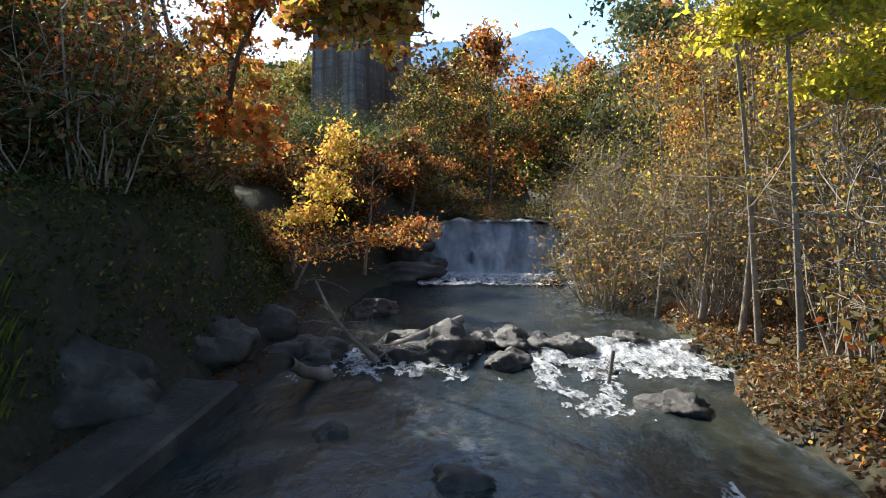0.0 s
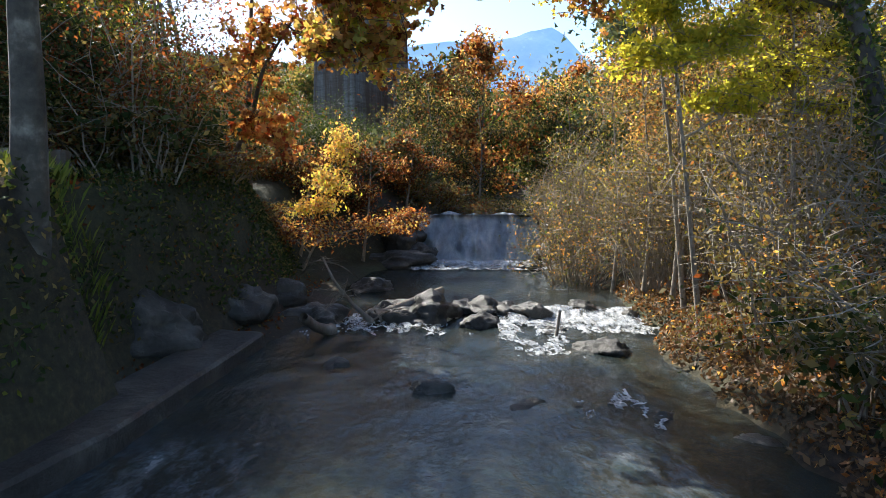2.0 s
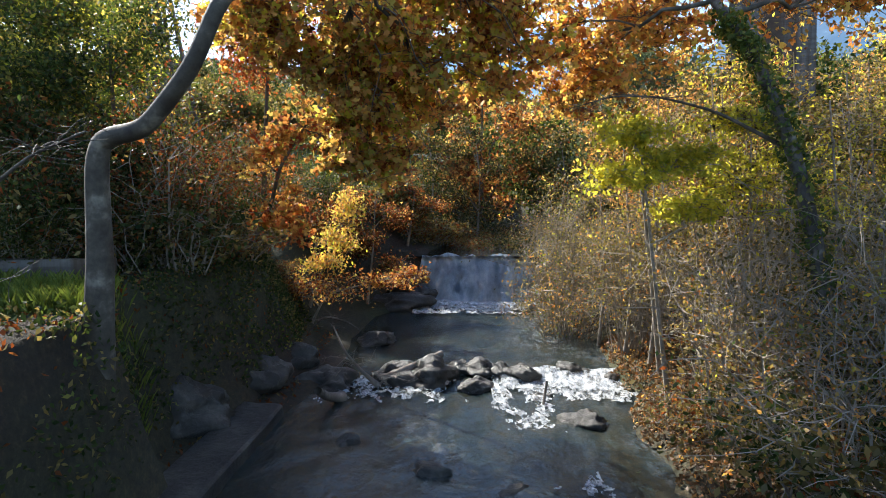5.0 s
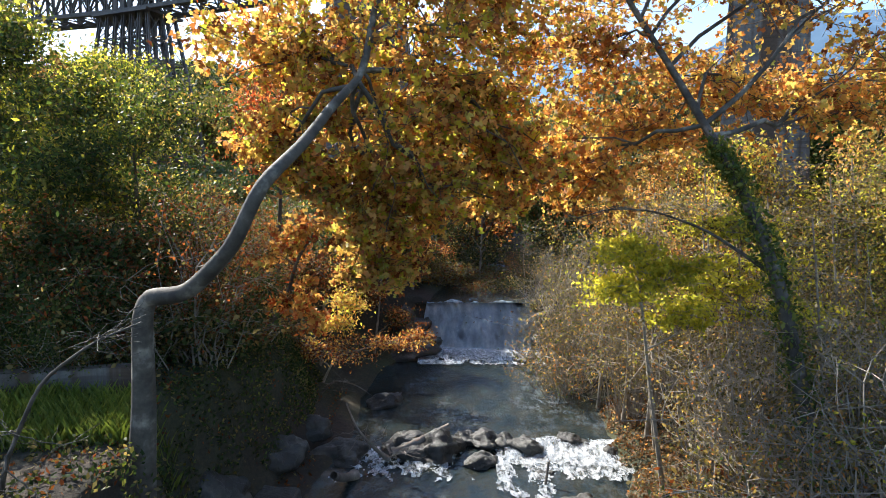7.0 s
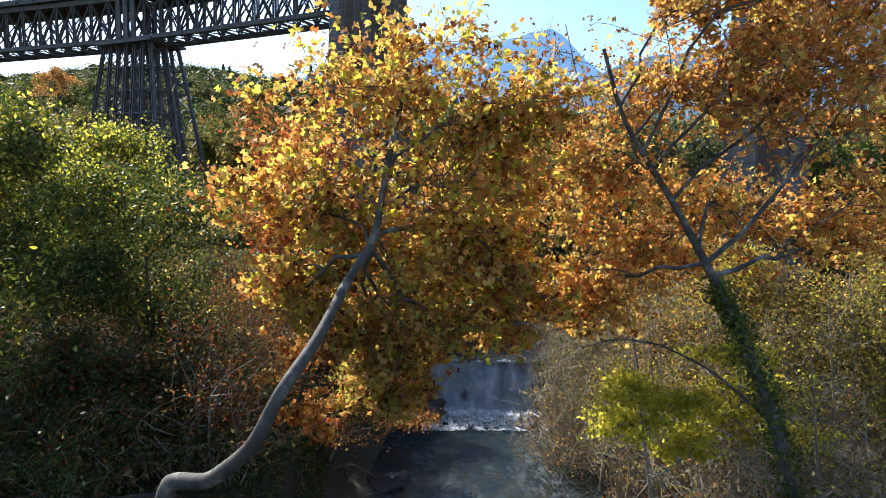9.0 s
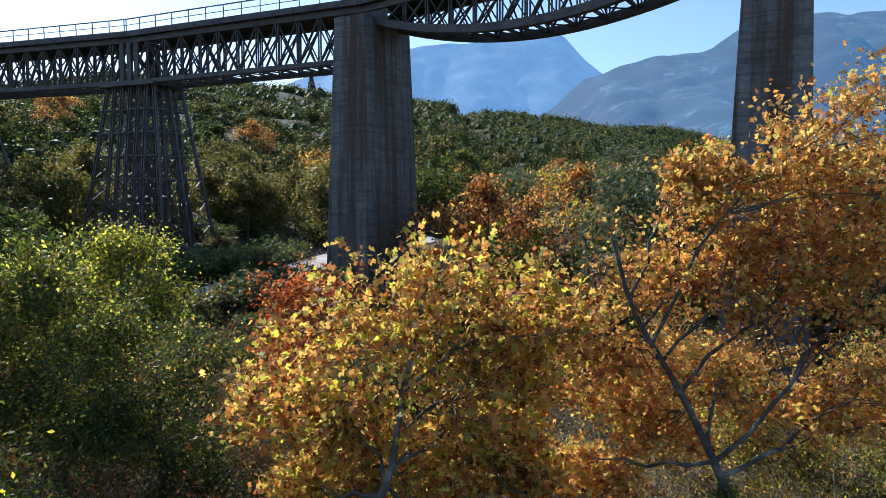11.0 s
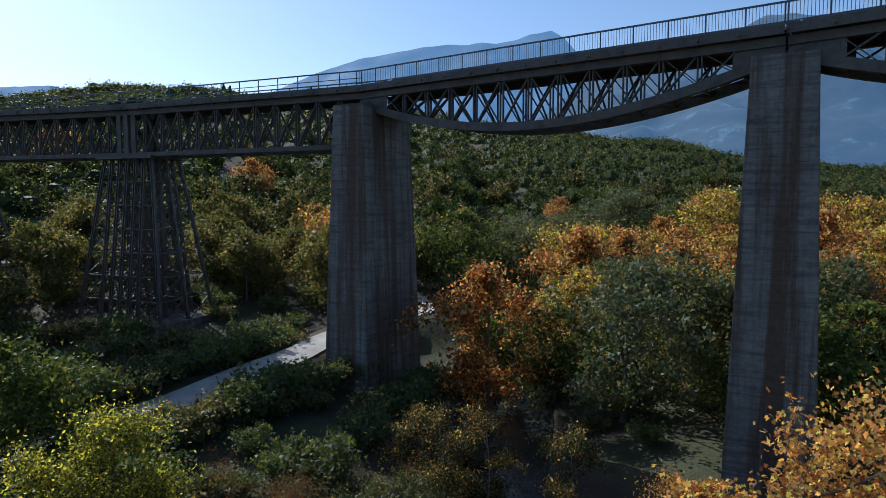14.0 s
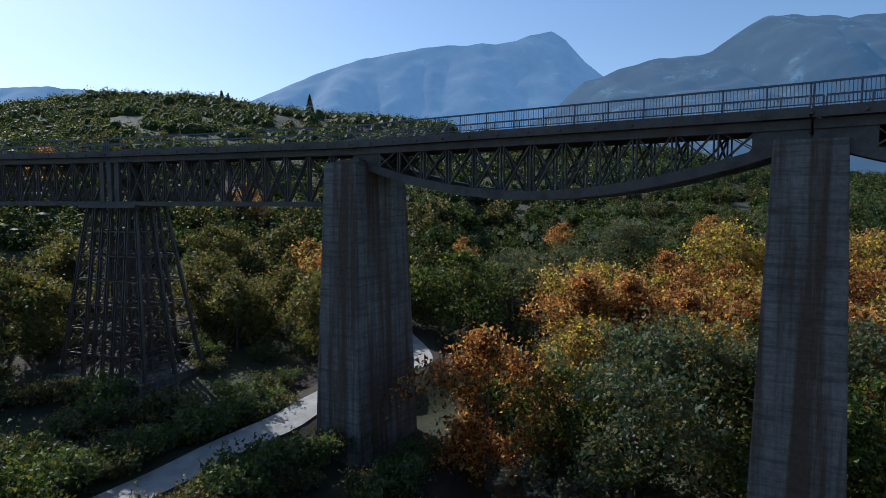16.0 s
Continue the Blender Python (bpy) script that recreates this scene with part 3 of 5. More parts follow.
# plane tree whose limb bends sideways over the stream
tree("plane_tree", [(-4.35, 4.6, land(-4.35, 4.6) - 1.0), (-4.1, 4.35, 3.6), (-4.02, 4.2, 4.9), (-3.9, 4.15, 5.22), (-3.25, 3.9, 5.3), (-2.5, 3.5, 5.95), (-2.09, 3.4, 6.75), (-1.72, 4.1, 7.3), (-1.45, 5.1, 8.0), (-1.1, 5.9, 8.6), (-0.9, 6.3, 10.0), (-0.5, 6.6, 11.8)],
     0.17, 0.045, [(-0.9, 6.8, 11.0, 2.5, 1.9, 1.7), (-2.6, 7.2, 9.2, 2.1, 1.7, 1.4), (0.7, 7.2, 9.7, 2.1, 1.7, 1.6), (-0.8, 7.4, 7.8, 2.2, 1.6, 1.3), (-1.0, 7.9, 6.2, 1.2, 1.2, 1.0), (-0.9, 8.2, 5.2, 1.1, 0.9, 0.65, 0.8), (-2.7, 7.6, 7.2, 1.4, 1.2, 0.9), (1.3, 8.2, 8.2, 1.5, 1.2, 0.9), (1.9, 7.6, 11.0, 1.3, 1.2, 1.2), (0.5, 8.0, 6.6, 1.2, 1.0, 0.9, 0.8), (1.6, 8.2, 7.3, 1.1, 1.0, 0.8, 0.8)],
     PALE_BARK, [(ORANGE, 0.42), (RUST, 0.08), (GOLD, 0.32), (LIME, 0.18)], "plane tree with orange autumn leaves and a bent pale limb", seed=3, limbs=12, twigs=13, per_twig=19, size=0.122, shape="lobed", fork_from=0.55, spread=0.085, split=True)
# smaller plane tree on the bank, with open arching branches
tree("plane_tree", [on_land(-4.7, 11.2), (-4.1, 10.8, 3.4), (-3.5, 10.4, 4.3), (-3.2, 10.1, 5.2), (-2.5, 10.0, 6.2)], 0.09, 0.02,
     [(-2.6, 10.0, 6.0, 1.1, 0.9, 0.7), (-3.7, 10.2, 5.4, 0.9, 0.9, 0.7), (-1.8, 10.2, 5.6, 0.9, 0.8, 0.4, 0.7), (-3.3, 10.2, 4.3, 0.8, 0.7, 0.5), (-2.8, 10.2, 3.8, 0.7, 0.7, 0.35, 0.6)],
     BARK, [(ORANGE, 0.62), (GOLD, 0.2), (RED, 0.18)], "small plane tree with arching branches and orange leaves", seed=31, limbs=6, twigs=7, per_twig=12, size=0.125, shape="lobed", fork_from=0.4, spread=0.12)
# dead pale boughs beside it
tree("dead_bough", [(-5.6, 3.4, 2.2), (-5.3, 3.1, 3.2), (-4.6, 2.8, 4.4), (-3.9, 2.7, 4.9), (-3.3, 2.7, 5.15)], 0.04, 0.01,
     [(-3.8, 2.7, 5.0, 0.8, 0.5, 0.4), (-5.0, 2.8, 3.8, 0.9, 0.5, 0.5), (-5.0, 2.4, 3.0, 0.9, 0.4, 0.4)], PALE_BARK, [], "bare bleached branch beside the plane tree", "branch", seed=4, limbs=4, twigs=6, bare=1.0)
# pale leaning plane tree on the right bank
leaning = tree("plane_tree", [(6.6, 5.8, 0.3), (6.4, 6.0, 3.0), (6.0, 6.3, 5.2), (5.45, 6.7, 6.9), (5.26, 7.8, 8.0), (4.8, 8.4, 9.2), (3.8, 8.7, 10.9), (3.4, 8.8, 12.4)],
     0.16, 0.04, [(9.0, 9.2, 14.6, 2.1, 2.0, 2.2), (5.0, 9.4, 11.9, 2.5, 1.9, 1.5), (7.2, 9.2, 12.4, 1.9, 1.7, 1.3), (6.2, 9.1, 13.6, 1.5, 1.3, 0.9), (8.8, 9.4, 11.4, 2.6, 2.2, 2.0), (3.4, 9.6, 9.8, 2.2, 1.5, 1.4), (6.6, 10.2, 9.2, 2.6, 1.8, 1.5), (9.0, 9.6, 9.4, 2.2, 1.8, 1.4), (4.8, 9.8, 8.2, 2.2, 1.5, 1.2), (3.2, 9.6, 7.0, 1.7, 1.2, 1.0), (9.8, 9.4, 14.0, 2.4, 2.0, 2.2)],
     PALE_BARK, [(ORANGE, 0.62), (RUST, 0.04), (GOLD, 0.34)], "leaning plane tree with pale limbs and orange leaves", seed=5, limbs=11, twigs=13, per_twig=17, size=0.122, shape="lobed", fork_from=0.4, spread=0.085, split=True)
tree("dead_bough", [(5.95, 6.5, 5.3), (5.2, 7.4, 6.0), (4.4, 8.0, 6.35), (3.6, 8.2, 6.4), (2.9, 8.2, 6.2)], 0.035, 0.01,
     [(4.0, 8.2, 6.4, 1.3, 0.6, 0.5), (3.2, 8.2, 6.1, 0.8, 0.5, 0.4)], PALE_BARK, [], "bare bleached branch among the bushes", "branch", seed=6, limbs=4, twigs=5, bare=1.0)
tree("slender_tree", [(5.6, 11.0, land(5.6, 11.0) - 0.2), (4.9, 10.6, 5.0), (3.7, 10.2, 9.8), (2.8, 9.9, 13.2)], 0.05, 0.01,
     [(2.6, 9.9, 12.6, 0.8, 0.6, 1.0, 0.25), (3.4, 10.0, 11.6, 0.8, 0.6, 1.2, 0.25)], TWIG, [(RUST, 0.7), (ORANGE, 0.3)], "slender nearly bare tree with a few rusty leaves", seed=15, limbs=7, twigs=6, per_twig=14, size=0.12, fork_from=0.6)
rng = np.random.default_rng(77)
t = rng.random(3600) ** 0.85
way = np.array([(0, 0, 0.2), (-0.2, 0.2, 2.7), (-0.6, 0.5, 4.9), (-1.15, 0.9, 6.6), (-1.3, 1.7, 7.3)])
ivy_spots = np.stack([np.interp(t * 4, range(5), way[:, k]) for k in range(3)], 1) + rng.normal(size=(3600, 3)) * 0.12
tagged(leaves("ivy", ivy_spots, 0.12, "oval", GREEN, leaning, rng), "green ivy climbing the trunk")
# green tree on the left bank
tree("broadleaf_tree", [on_land(-12.5, 20), (-12.7, 20, 6), (-13, 20, 9), (-12.8, 20, 10.5)], 0.22, 0.06,
     [(-12.8, 20, 11.2, 1.7, 1.6, 1.2), (-14.6, 19.5, 9.8, 1.9, 1.7, 1.4), (-11.2, 19, 9.4, 1.7, 1.6, 1.3), (-13.2, 18.4, 8.2, 2.2, 1.8, 1.5)], BARK,
     [(GREEN, 0.42), (LIME, 0.43), (OLIVE, 0.15)], "green broadleaf tree turning yellow above the stream", seed=7, limbs=9, twigs=9, per_twig=60, size=0.16)
tree("broadleaf_tree", [on_land(-15.5, 9), (-15, 9, 6), (-14, 9, 9)], 0.2, 0.05,
     [(-13.0, 9.0, 8.0, 2.8, 2.2, 2.6), (-10.8, 8.0, 6.6, 2.2, 1.8, 2.0)], BARK,
     [(GREEN, 0.6), (SCRUB, 0.3), (LIME, 0.1)], "olive-green broadleaf tree with some yellow leaves", seed=8, limbs=9, twigs=9, per_twig=80, size=0.15)
tree("broadleaf_tree", [on_land(-11.2, 13.4), (-11.3, 13.3, 5), (-11.6, 13.2, 8), (-11.4, 13, 10.4)], 0.2, 0.05,
     [(-11.4, 13, 10.9, 1.7, 1.5, 1.1), (-13.0, 13, 9.6, 1.9, 1.6, 1.3), (-9.9, 12.8, 9.2, 1.6, 1.5, 1.2), (-11.6, 12.4, 7.8, 2.2, 1.7, 1.4), (-9.6, 12.2, 7.0, 1.7, 1.6, 1.2)], BARK,
     [(GREEN, 0.62), (OLIVE, 0.2), (LIME, 0.18)], "tall dense green tree with yellowing leaves on the bank", seed=17, limbs=9, twigs=9, per_twig=64, size=0.15)
for k, (x, y, h, r, mats, label) in enumerate([
        (-8.2, 12.5, 9.6, 2.6, [(GREEN, 0.6), (SCRUB, 0.3), (GOLD, 0.1)], "dark green broadleaf tree with some yellow leaves on the bank"),
        (-17.5, 14.0, 13.0, 3.4, [(GREEN, 0.6), (LIME, 0.2), (OLIVE, 0.2)], "tall green broadleaf tree on the bank"),
        (-10.4, 5.2, 9.0, 2.4, [(GREEN, 0.6), (OLIVE, 0.4)], "dense green broadleaf tree over the wall"),
        (-7.4, 8.4, 6.0, 1.8, [(SCRUB, 0.6), (RUST, 0.2), (OLIVE, 0.2)], "small dark-leaved tree on the bank"),
        (8.6, 13.4, 8.2, 2.4, [(OLIVE, 0.5), (LIME, 0.3), (ORANGE, 0.2)], "olive and yellow bank tree with thin stems"),
        (11.2, 11.0, 8.0, 2.4, [(OLIVE, 0.55), (LIME, 0.25), (GREEN, 0.2)], "olive bank tree with thin stems"),
        (7.6, 18.0, 8.6, 2.4, [(ORANGE, 0.5), (OLIVE, 0.5)], "brown and olive bank tree with thin stems"),
        (13.6, 15.5, 9.2, 2.8, [(OLIVE, 0.5), (LIME, 0.2), (ORANGE, 0.3)], "olive bank tree with thin stems"),
        (12.8, 7.0, 7.0, 2.2, [(OLIVE, 0.6), (LIME, 0.4)], "yellowing bank tree with thin stems"),
        (10.6, 21.0, 8.4, 2.6, [(RUST, 0.3), (ORANGE, 0.4), (OLIVE, 0.3)], "rusty bank tree with thin stems")]):
    z = land(x, y)
    b = [(x + math.cos(a * 2.1 + k) * r * 0.5, y + math.sin(a * 2.1 + k) * r * 0.5, z + (h - z) * (0.4 + 0.15 * a), r * 0.62, r * 0.6, r * 0.5) for a in range(4)]
    tree("broadleaf_tree", [(x, y, z - 0.2), (x + 0.2, y, z + (h - z) * 0.4), (x, y + 0.2, h - 0.8)], 0.11, 0.025, b, BARK, mats, label, "tree", 140 + k, 8, 9, 50, 0.125, group="trees along the banks", fork_from=0.25)
tree("red_leaved_tree", [on_land(-4.8, 14.2), (-4.6, 13.8, 5), (-4.2, 13.2, 9)], 0.12, 0.03,
     [(-4.0, 12.9, 10.2, 1.3, 1.2, 1.1), (-4.3, 13.2, 8.6, 1.5, 1.4, 1.4)], BARK, [(RED, 0.6), (RUST, 0.25), (ORANGE, 0.15)], "slender tree with rust-red leaves", seed=9, limbs=9, twigs=8, per_twig=55, size=0.13)
for k, (x, y, h) in enumerate([(-0.3, 29.5, 8.6), (2.2, 30.5, 8.8), (6.6, 29.5, 8.6), (-1.6, 33.0, 8.0)]):
    z = land(x, y)
    tree("slender_tree", [(x, y, z - 0.2), (x + 0.2, y, z + (h - z) * 0.5), (x - 0.1, y, h - 0.6)], 0.07, 0.015,
         [(x + math.cos(a * 2.3 + k) * 1.1, y + math.sin(a * 2.3 + k), z + (h - z) * (0.3 + 0.15 * a), 1.2, 1.1, 0.9) for a in range(5)], TWIG,
         [(OLIVE, 0.28), (SCRUB, 0.5), (GOLD, 0.1), (RUST, 0.12)], "slender olive-gold tree above the waterfall", "tree", 160 + k, 6, 7, 24, 0.15, group="slender trees above the waterfall", fork_from=0.25)
for k, (x, y, h, r) in enumerate([(-2.6, 20.6, 4.9, 1.5), (-4.4, 19.2, 4.4, 1.4), (-1.3, 25.4, 5.4, 1.5)]):
    z = land(x, y)
    tree("rusty_tree", [(x, y, z - 0.2), (x + 0.3, y - 0.2, z + (h - z) * 0.5), (x + 0.4, y - 0.3, h - 0.5)], 0.06, 0.015,
         [(x + 0.3 + math.cos(a * 2.2 + k) * r * 0.55, y - 0.2 + math.sin(a * 2.2 + k) * r * 0.5, z + (h - z) * (0.35 + 0.14 * a), r * 0.6, r * 0.55, 0.55) for a in range(5)], TWIG,
         [(RUST, 0.6), (ORANGE, 0.2), (SCRUB, 0.2)], "low rusty-leaved tree on the shaded bank", "tree", 170 + k, 6, 7, 24, 0.12, group="rusty trees on the bank", fork_from=0.2)
# golden shrub over the fallen log
tree("golden_shrub", [on_land(-4.0, 16.6), (-3.7, 16.5, 1.8), (-3.1, 16.3, 3.2), (-2.75, 16.2, 4.2)], 0.05, 0.015,
     [(-2.6, 16.2, 4.1, 0.5, 0.6, 0.75), (-3.1, 16.2, 3.1, 0.75, 0.7, 0.6), (-3.6, 16.2, 2.5, 0.8, 0.8, 0.5)], TWIG, [(GOLD, 0.6), (ORANGE, 0.25), (LIME, 0.15)], "golden-leaved shrub leaning over the stream", "shrub", seed=11, limbs=9, twigs=8, per_twig=13, size=0.115)
tree("rusty_shrub", [on_land(-3.8, 15.9), (-3.3, 15.8, 1.5), (-2.2, 15.7, 1.8), (-1.0, 15.6, 2.1)], 0.045, 0.012,
     [(-2.9, 15.8, 1.7, 1.6, 1.0, 0.5), (-1.4, 15.8, 1.9, 1.0, 0.8, 0.35), (-0.6, 15.6, 2.1, 0.6, 0.6, 0.3, 0.7), (-4.3, 15.6, 1.8, 0.9, 0.8, 0.5)], TWIG, [(RUST, 0.5), (ORANGE, 0.35), (GOLD, 0.15)], "low rusty shrub spreading over the stream", "shrub", seed=12, limbs=9, twigs=8, per_twig=12, size=0.11, fork_from=0.15)
# yellow-green sapling on the right bank
tree("lime_sapling", [on_land(4.9, 8.4), (4.4, 7.9, 2.6), (3.9, 7.4, 5.2)], 0.06, 0.02,
     [(3.7, 7.3, 5.6, 0.75, 0.8, 0.32), (4.7, 7.8, 5.2, 0.9, 0.9, 0.32), (3.7, 7.4, 4.8, 0.8, 0.8, 0.28), (4.9, 8.2, 4.4, 0.9, 0.9, 0.25)], TWIG, [(LIME, 1.0)], "young tree with yellow-green leaves", "tree", seed=13, limbs=9, twigs=8, per_twig=22, size=0.115, spread=0.3)
tree("lime_sapling", [on_land(6.6, 8.9), (6.5, 8.6, 3.0), (6.3, 8.4, 5.4)], 0.055, 0.018,
     [(6.2, 8.4, 5.9, 1.2, 1.0, 0.3), (7.2, 8.8, 5.2, 1.2, 1.0, 0.28), (5.9, 8.6, 4.7, 1.0, 0.9, 0.25), (7.4, 8.6, 4.2, 1.1, 0.9, 0.25)], TWIG, [(LIME, 0.75), (OLIVE, 0.25)], "young tree with layered yellow-green leaves", "tree", seed=14, limbs=8, twigs=8, per_twig=22, size=0.115, spread=0.3)

# slender bare-stemmed saplings along the right bank
for k, (x, y, h) in enumerate([(5.5, 11.5, 6.2), (6.7, 10.8, 6.8), (7.9, 10.1, 6.0), (9.1, 11.8, 7.0), (6.2, 14.4, 6.5), (10.3, 8.9, 6.4), (7.4, 7.4, 5.5), (11.8, 10.8, 7.5), (5.2, 12.6, 5.4), (6.0, 12.4, 6.6), (6.3, 9.9, 5.8), (7.2, 11.4, 6.4), (8.2, 12.6, 6.9), (8.8, 9.2, 6.2), (9.9, 10.2, 6.6), (5.0, 14.6, 5.6), (7.0, 13.4, 6.8), (9.4, 13.6, 7.2), (8.4, 11.0, 5.2)]):
    z = land(x, y)
    tree("sapling", [(x, y, z - 0.1), (x + 0.15, y, z + h * 0.4), (x - 0.1, y + 0.2, z + h)], 0.055, 0.015,
         [(x - 0.1, y, z + h * 0.85, 1.1, 1.0, 0.9), (x, y, z + h * 0.55, 0.9, 0.9, 0.8)], TWIG, [(OLIVE, 0.8), (LIME, 0.1), (ORANGE, 0.1)],
         "slender sapling with sparse olive and yellow leaves", "tree", seed=40 + k, limbs=7, twigs=7, per_twig=8, size=0.095, group="saplings on the bank")


# ---- bushes ----
def bush(name, h, r, mats, label, seed, stems=26, per=40, size=0.09, bare=0.2, category="bush", far=False):
    """Many arching stems from one stool, with side twigs and small leaves."""
    rnd, rng = random.Random(seed), np.random.default_rng(seed)
    root = new(name)
    vs, fs, spots = [], [], []
    for _ in range(stems):
        a = rnd.uniform(0, 2 * math.pi)
        q = rnd.random() ** 0.6
        foot = Vector((math.cos(a), math.sin(a), 0)) * r * 0.3 * q
        top = Vector((math.cos(a) * r * q, math.sin(a) * r * q, h * rnd.uniform(0.55, 1.0) * (1 - 0.35 * q * q)))
        pts = curve_pts(foot, top, 0.16 * q, 6, rnd)
        w = rnd.uniform(0.008, 0.02)
        tube(vs, fs, pts[::3] if far else pts, [w * (1 - 0.75 * k / 6) for k in (range(0, 7, 3) if far else range(7))], 3 if far else 4)
        for _ in range(5):
            s = pts[rnd.randint(2, 6)]
            e = s + Vector((rnd.gauss(0, 0.3) * r, rnd.gauss(0, 0.3) * r, rnd.gauss(0.03, 0.12) * h))
            e.z = max(0.1, e.z)
            tw = curve_pts(s, e, 0.02, 3, rnd)
            if not far:
                tube(vs, fs, tw, [w * 0.4 * (1 - 0.7 * k / 3) + 0.001 for k in range(4)], 3)
            if rnd.random() > bare:
                t = rng.uniform(0.1, 1.05, size=per)
                arr = np.array([tuple(p) for p in tw])
                pos = np.stack([np.interp(t * 3, range(4), arr[:, k]) for k in range(3)], 1)
                spots.append(pos + rng.normal(size=pos.shape) * 0.09 * r)
    tagged(part("stem", (vs, [], fs), TWIG, root), kind="stuff")
    spots = np.concatenate(spots)
    which = rng.random(len(spots))
    acc = 0.0
    for mat, share in mats:
        leaves("foliage", spots[(which >= acc) & (which < acc + share)], size, "wedge" if far else "oval", mat, root, rng)
        acc += share
    return tagged(root, label, category)


def scatter(protos, spots, seed, group, lo=0.8, hi=1.25, sink=0.05):
    rnd = random.Random(seed)
    for k, (x, y) in enumerate(spots):
        p = protos[k % len(protos)] if k < len(protos) else rnd.choice(protos)
        m = pose(x, y, land(x, y) - sink, 0, 0, rnd.uniform(0, 360)) @ Matrix.Scale(rnd.uniform(lo, hi), 4)
        if k < len(protos):
            p.matrix_world = m
            p["group"] = group
        else:
            s = Vector(p.scale)
            q = copy_thing(p, m @ Matrix.Diagonal((1 / s.x, 1 / s.y, 1 / s.z, 1)))
            q["group"] = group


bank_protos = [bush("twiggy_bush", 3.4, 1.6, [(OLIVE, 0.85), (LIME, 0.05), (ORANGE, 0.1)], "twiggy olive-brown bush with sparse leaves beside the stream", 60, 60, 14, 0.066, 0.35),
               bush("twiggy_bush", 2.4, 1.6, [(OLIVE, 0.55), (ORANGE, 0.3), (GREEN, 0.15)], "twiggy bush with brown and green leaves beside the stream", 61, 60, 14, 0.066, 0.35),
               bush("twiggy_bush", 3.6, 1.4, [(OLIVE, 0.7), (LIME, 0.15), (GREEN, 0.15)], "tall twiggy bush with yellowing leaves beside the stream", 62, 60, 14, 0.066, 0.35)]
bank_spots = [(5.5, 13.0), (4.3, 16.3), (4.7, 18.2), (5.3, 20.4), (6.5, 14.4), (7.4, 12.2), (6.7, 17.5), (7.9, 20.2), (8.9, 15.1), (9.4, 11.3), (10.6, 13.2), (11.0, 17.3), (10.1, 20.6),
              (7.9, 9.6), (10.3, 8.6), (12.2, 10.3), (12.5, 7.0), (9.8, 6.2), (13.9, 14.4), (13.7, 19.2), (6.0, 22.6), (7.9, 24.5), (5.5, 25.9), (10.3, 25.2), (14.9, 11.5), (16.1, 16.6), (14.6, 7.7), (8.4, 6.7), (12.7, 4.3), (16.1, 5.5)]
scatter(bank_protos, bank_spots, 5, "bushes along the right bank", 0.8, 1.4)
rnd = random.Random(29)
for k, (x, y) in enumerate([(5.7, 6.9), (6.7, 5.0), (7.7, 6.2), (6.5, 9.3), (8.7, 8.0), (7.2, 3.6), (9.5, 4.6), (5.9, 4.2), (8.4, 1.8)]):
    p = bank_protos[k % 3]
    w = Vector(p.scale)
    q = copy_thing(p, pose(x, y, land(x, y) - 0.05, 0, 0, rnd.uniform(0, 360)) @ Matrix.Diagonal((1 / w.x, 1 / w.y, 1 / w.z, 1)) @ Matrix.Scale(rnd.uniform(1.2, 1.5), 4))
    q["group"] = "bushes along the right bank"
dark_protos = [bush("dark_bush", 3.2, 1.7, [(RUST, 0.55), (OLIVE, 0.25), (SCRUB, 0.2)], "dark dense bush with rusty leaves on the stream bank", 64, 32, 56, 0.07, 0.05),
               bush("dark_bush", 2.6, 1.8, [(SCRUB, 0.7), (GREEN, 0.3)], "dark green dense bush on the stream bank", 65, 32, 56, 0.07, 0.05)]
dark_spots = [(-5.5, 9.1), (-6.0, 11.5), (-5.3, 14.2), (-7.2, 7.7), (-8.2, 10.1), (-7.4, 13.7), (-9.1, 12.5), (-10.1, 7.9), (-6.5, 16.3), (-8.9, 17.0), (-11.3, 11.5), (-11.5, 15.1), (-12.7, 8.4), (-14.2, 13.7),
              (-6.2, 21.1), (-9.1, 21.6), (-4.3, 22.3), (-12.5, 22.3), (-15.6, 17.5), (-4.1, 25.7), (-7.2, 26.4), (-11.3, 27.6), (-2.2, 27.6)]
scatter(dark_protos, dark_spots, 6, "bushes along the left bank", 0.85, 1.35)
slope_protos = [bush("low_bush", 1.1, 1.2, [(SCRUB, 0.6), (OLIVE, 0.4)], "low dark undergrowth on the bank", 66, 16, 18, 0.11, 0.05),
                bush("low_bush", 0.9, 1.3, [(OLIVE, 0.75), (RUST, 0.25)], "low brown undergrowth on the bank", 67, 16, 18, 0.11, 0.05)]
rnd = random.Random(23)
slope_spots = [(5.2, 4.6), (6.2, 3.0), (5.0, 2.0), (6.0, 6.4), (7.4, 4.4), (5.6, 0.8), (7.6, 2.0), (6.8, 7.6), (8.8, 3.4), (4.9, 7.6)] + [(rnd.uniform(-9, -4.3), rnd.uniform(8.4, 16)) for _ in range(34)] + [(rnd.uniform(-9, -5.2), rnd.uniform(-3, 1.5)) for _ in range(7)] + [(rnd.uniform(-3.5, 4), rnd.uniform(26, 40)) for _ in range(30)] + [(rnd.uniform(-9, -2.6), rnd.uniform(17.5, 32)) for _ in range(26)]
scatter(slope_protos, slope_spots, 24, "undergrowth on the banks", 0.7, 1.5)


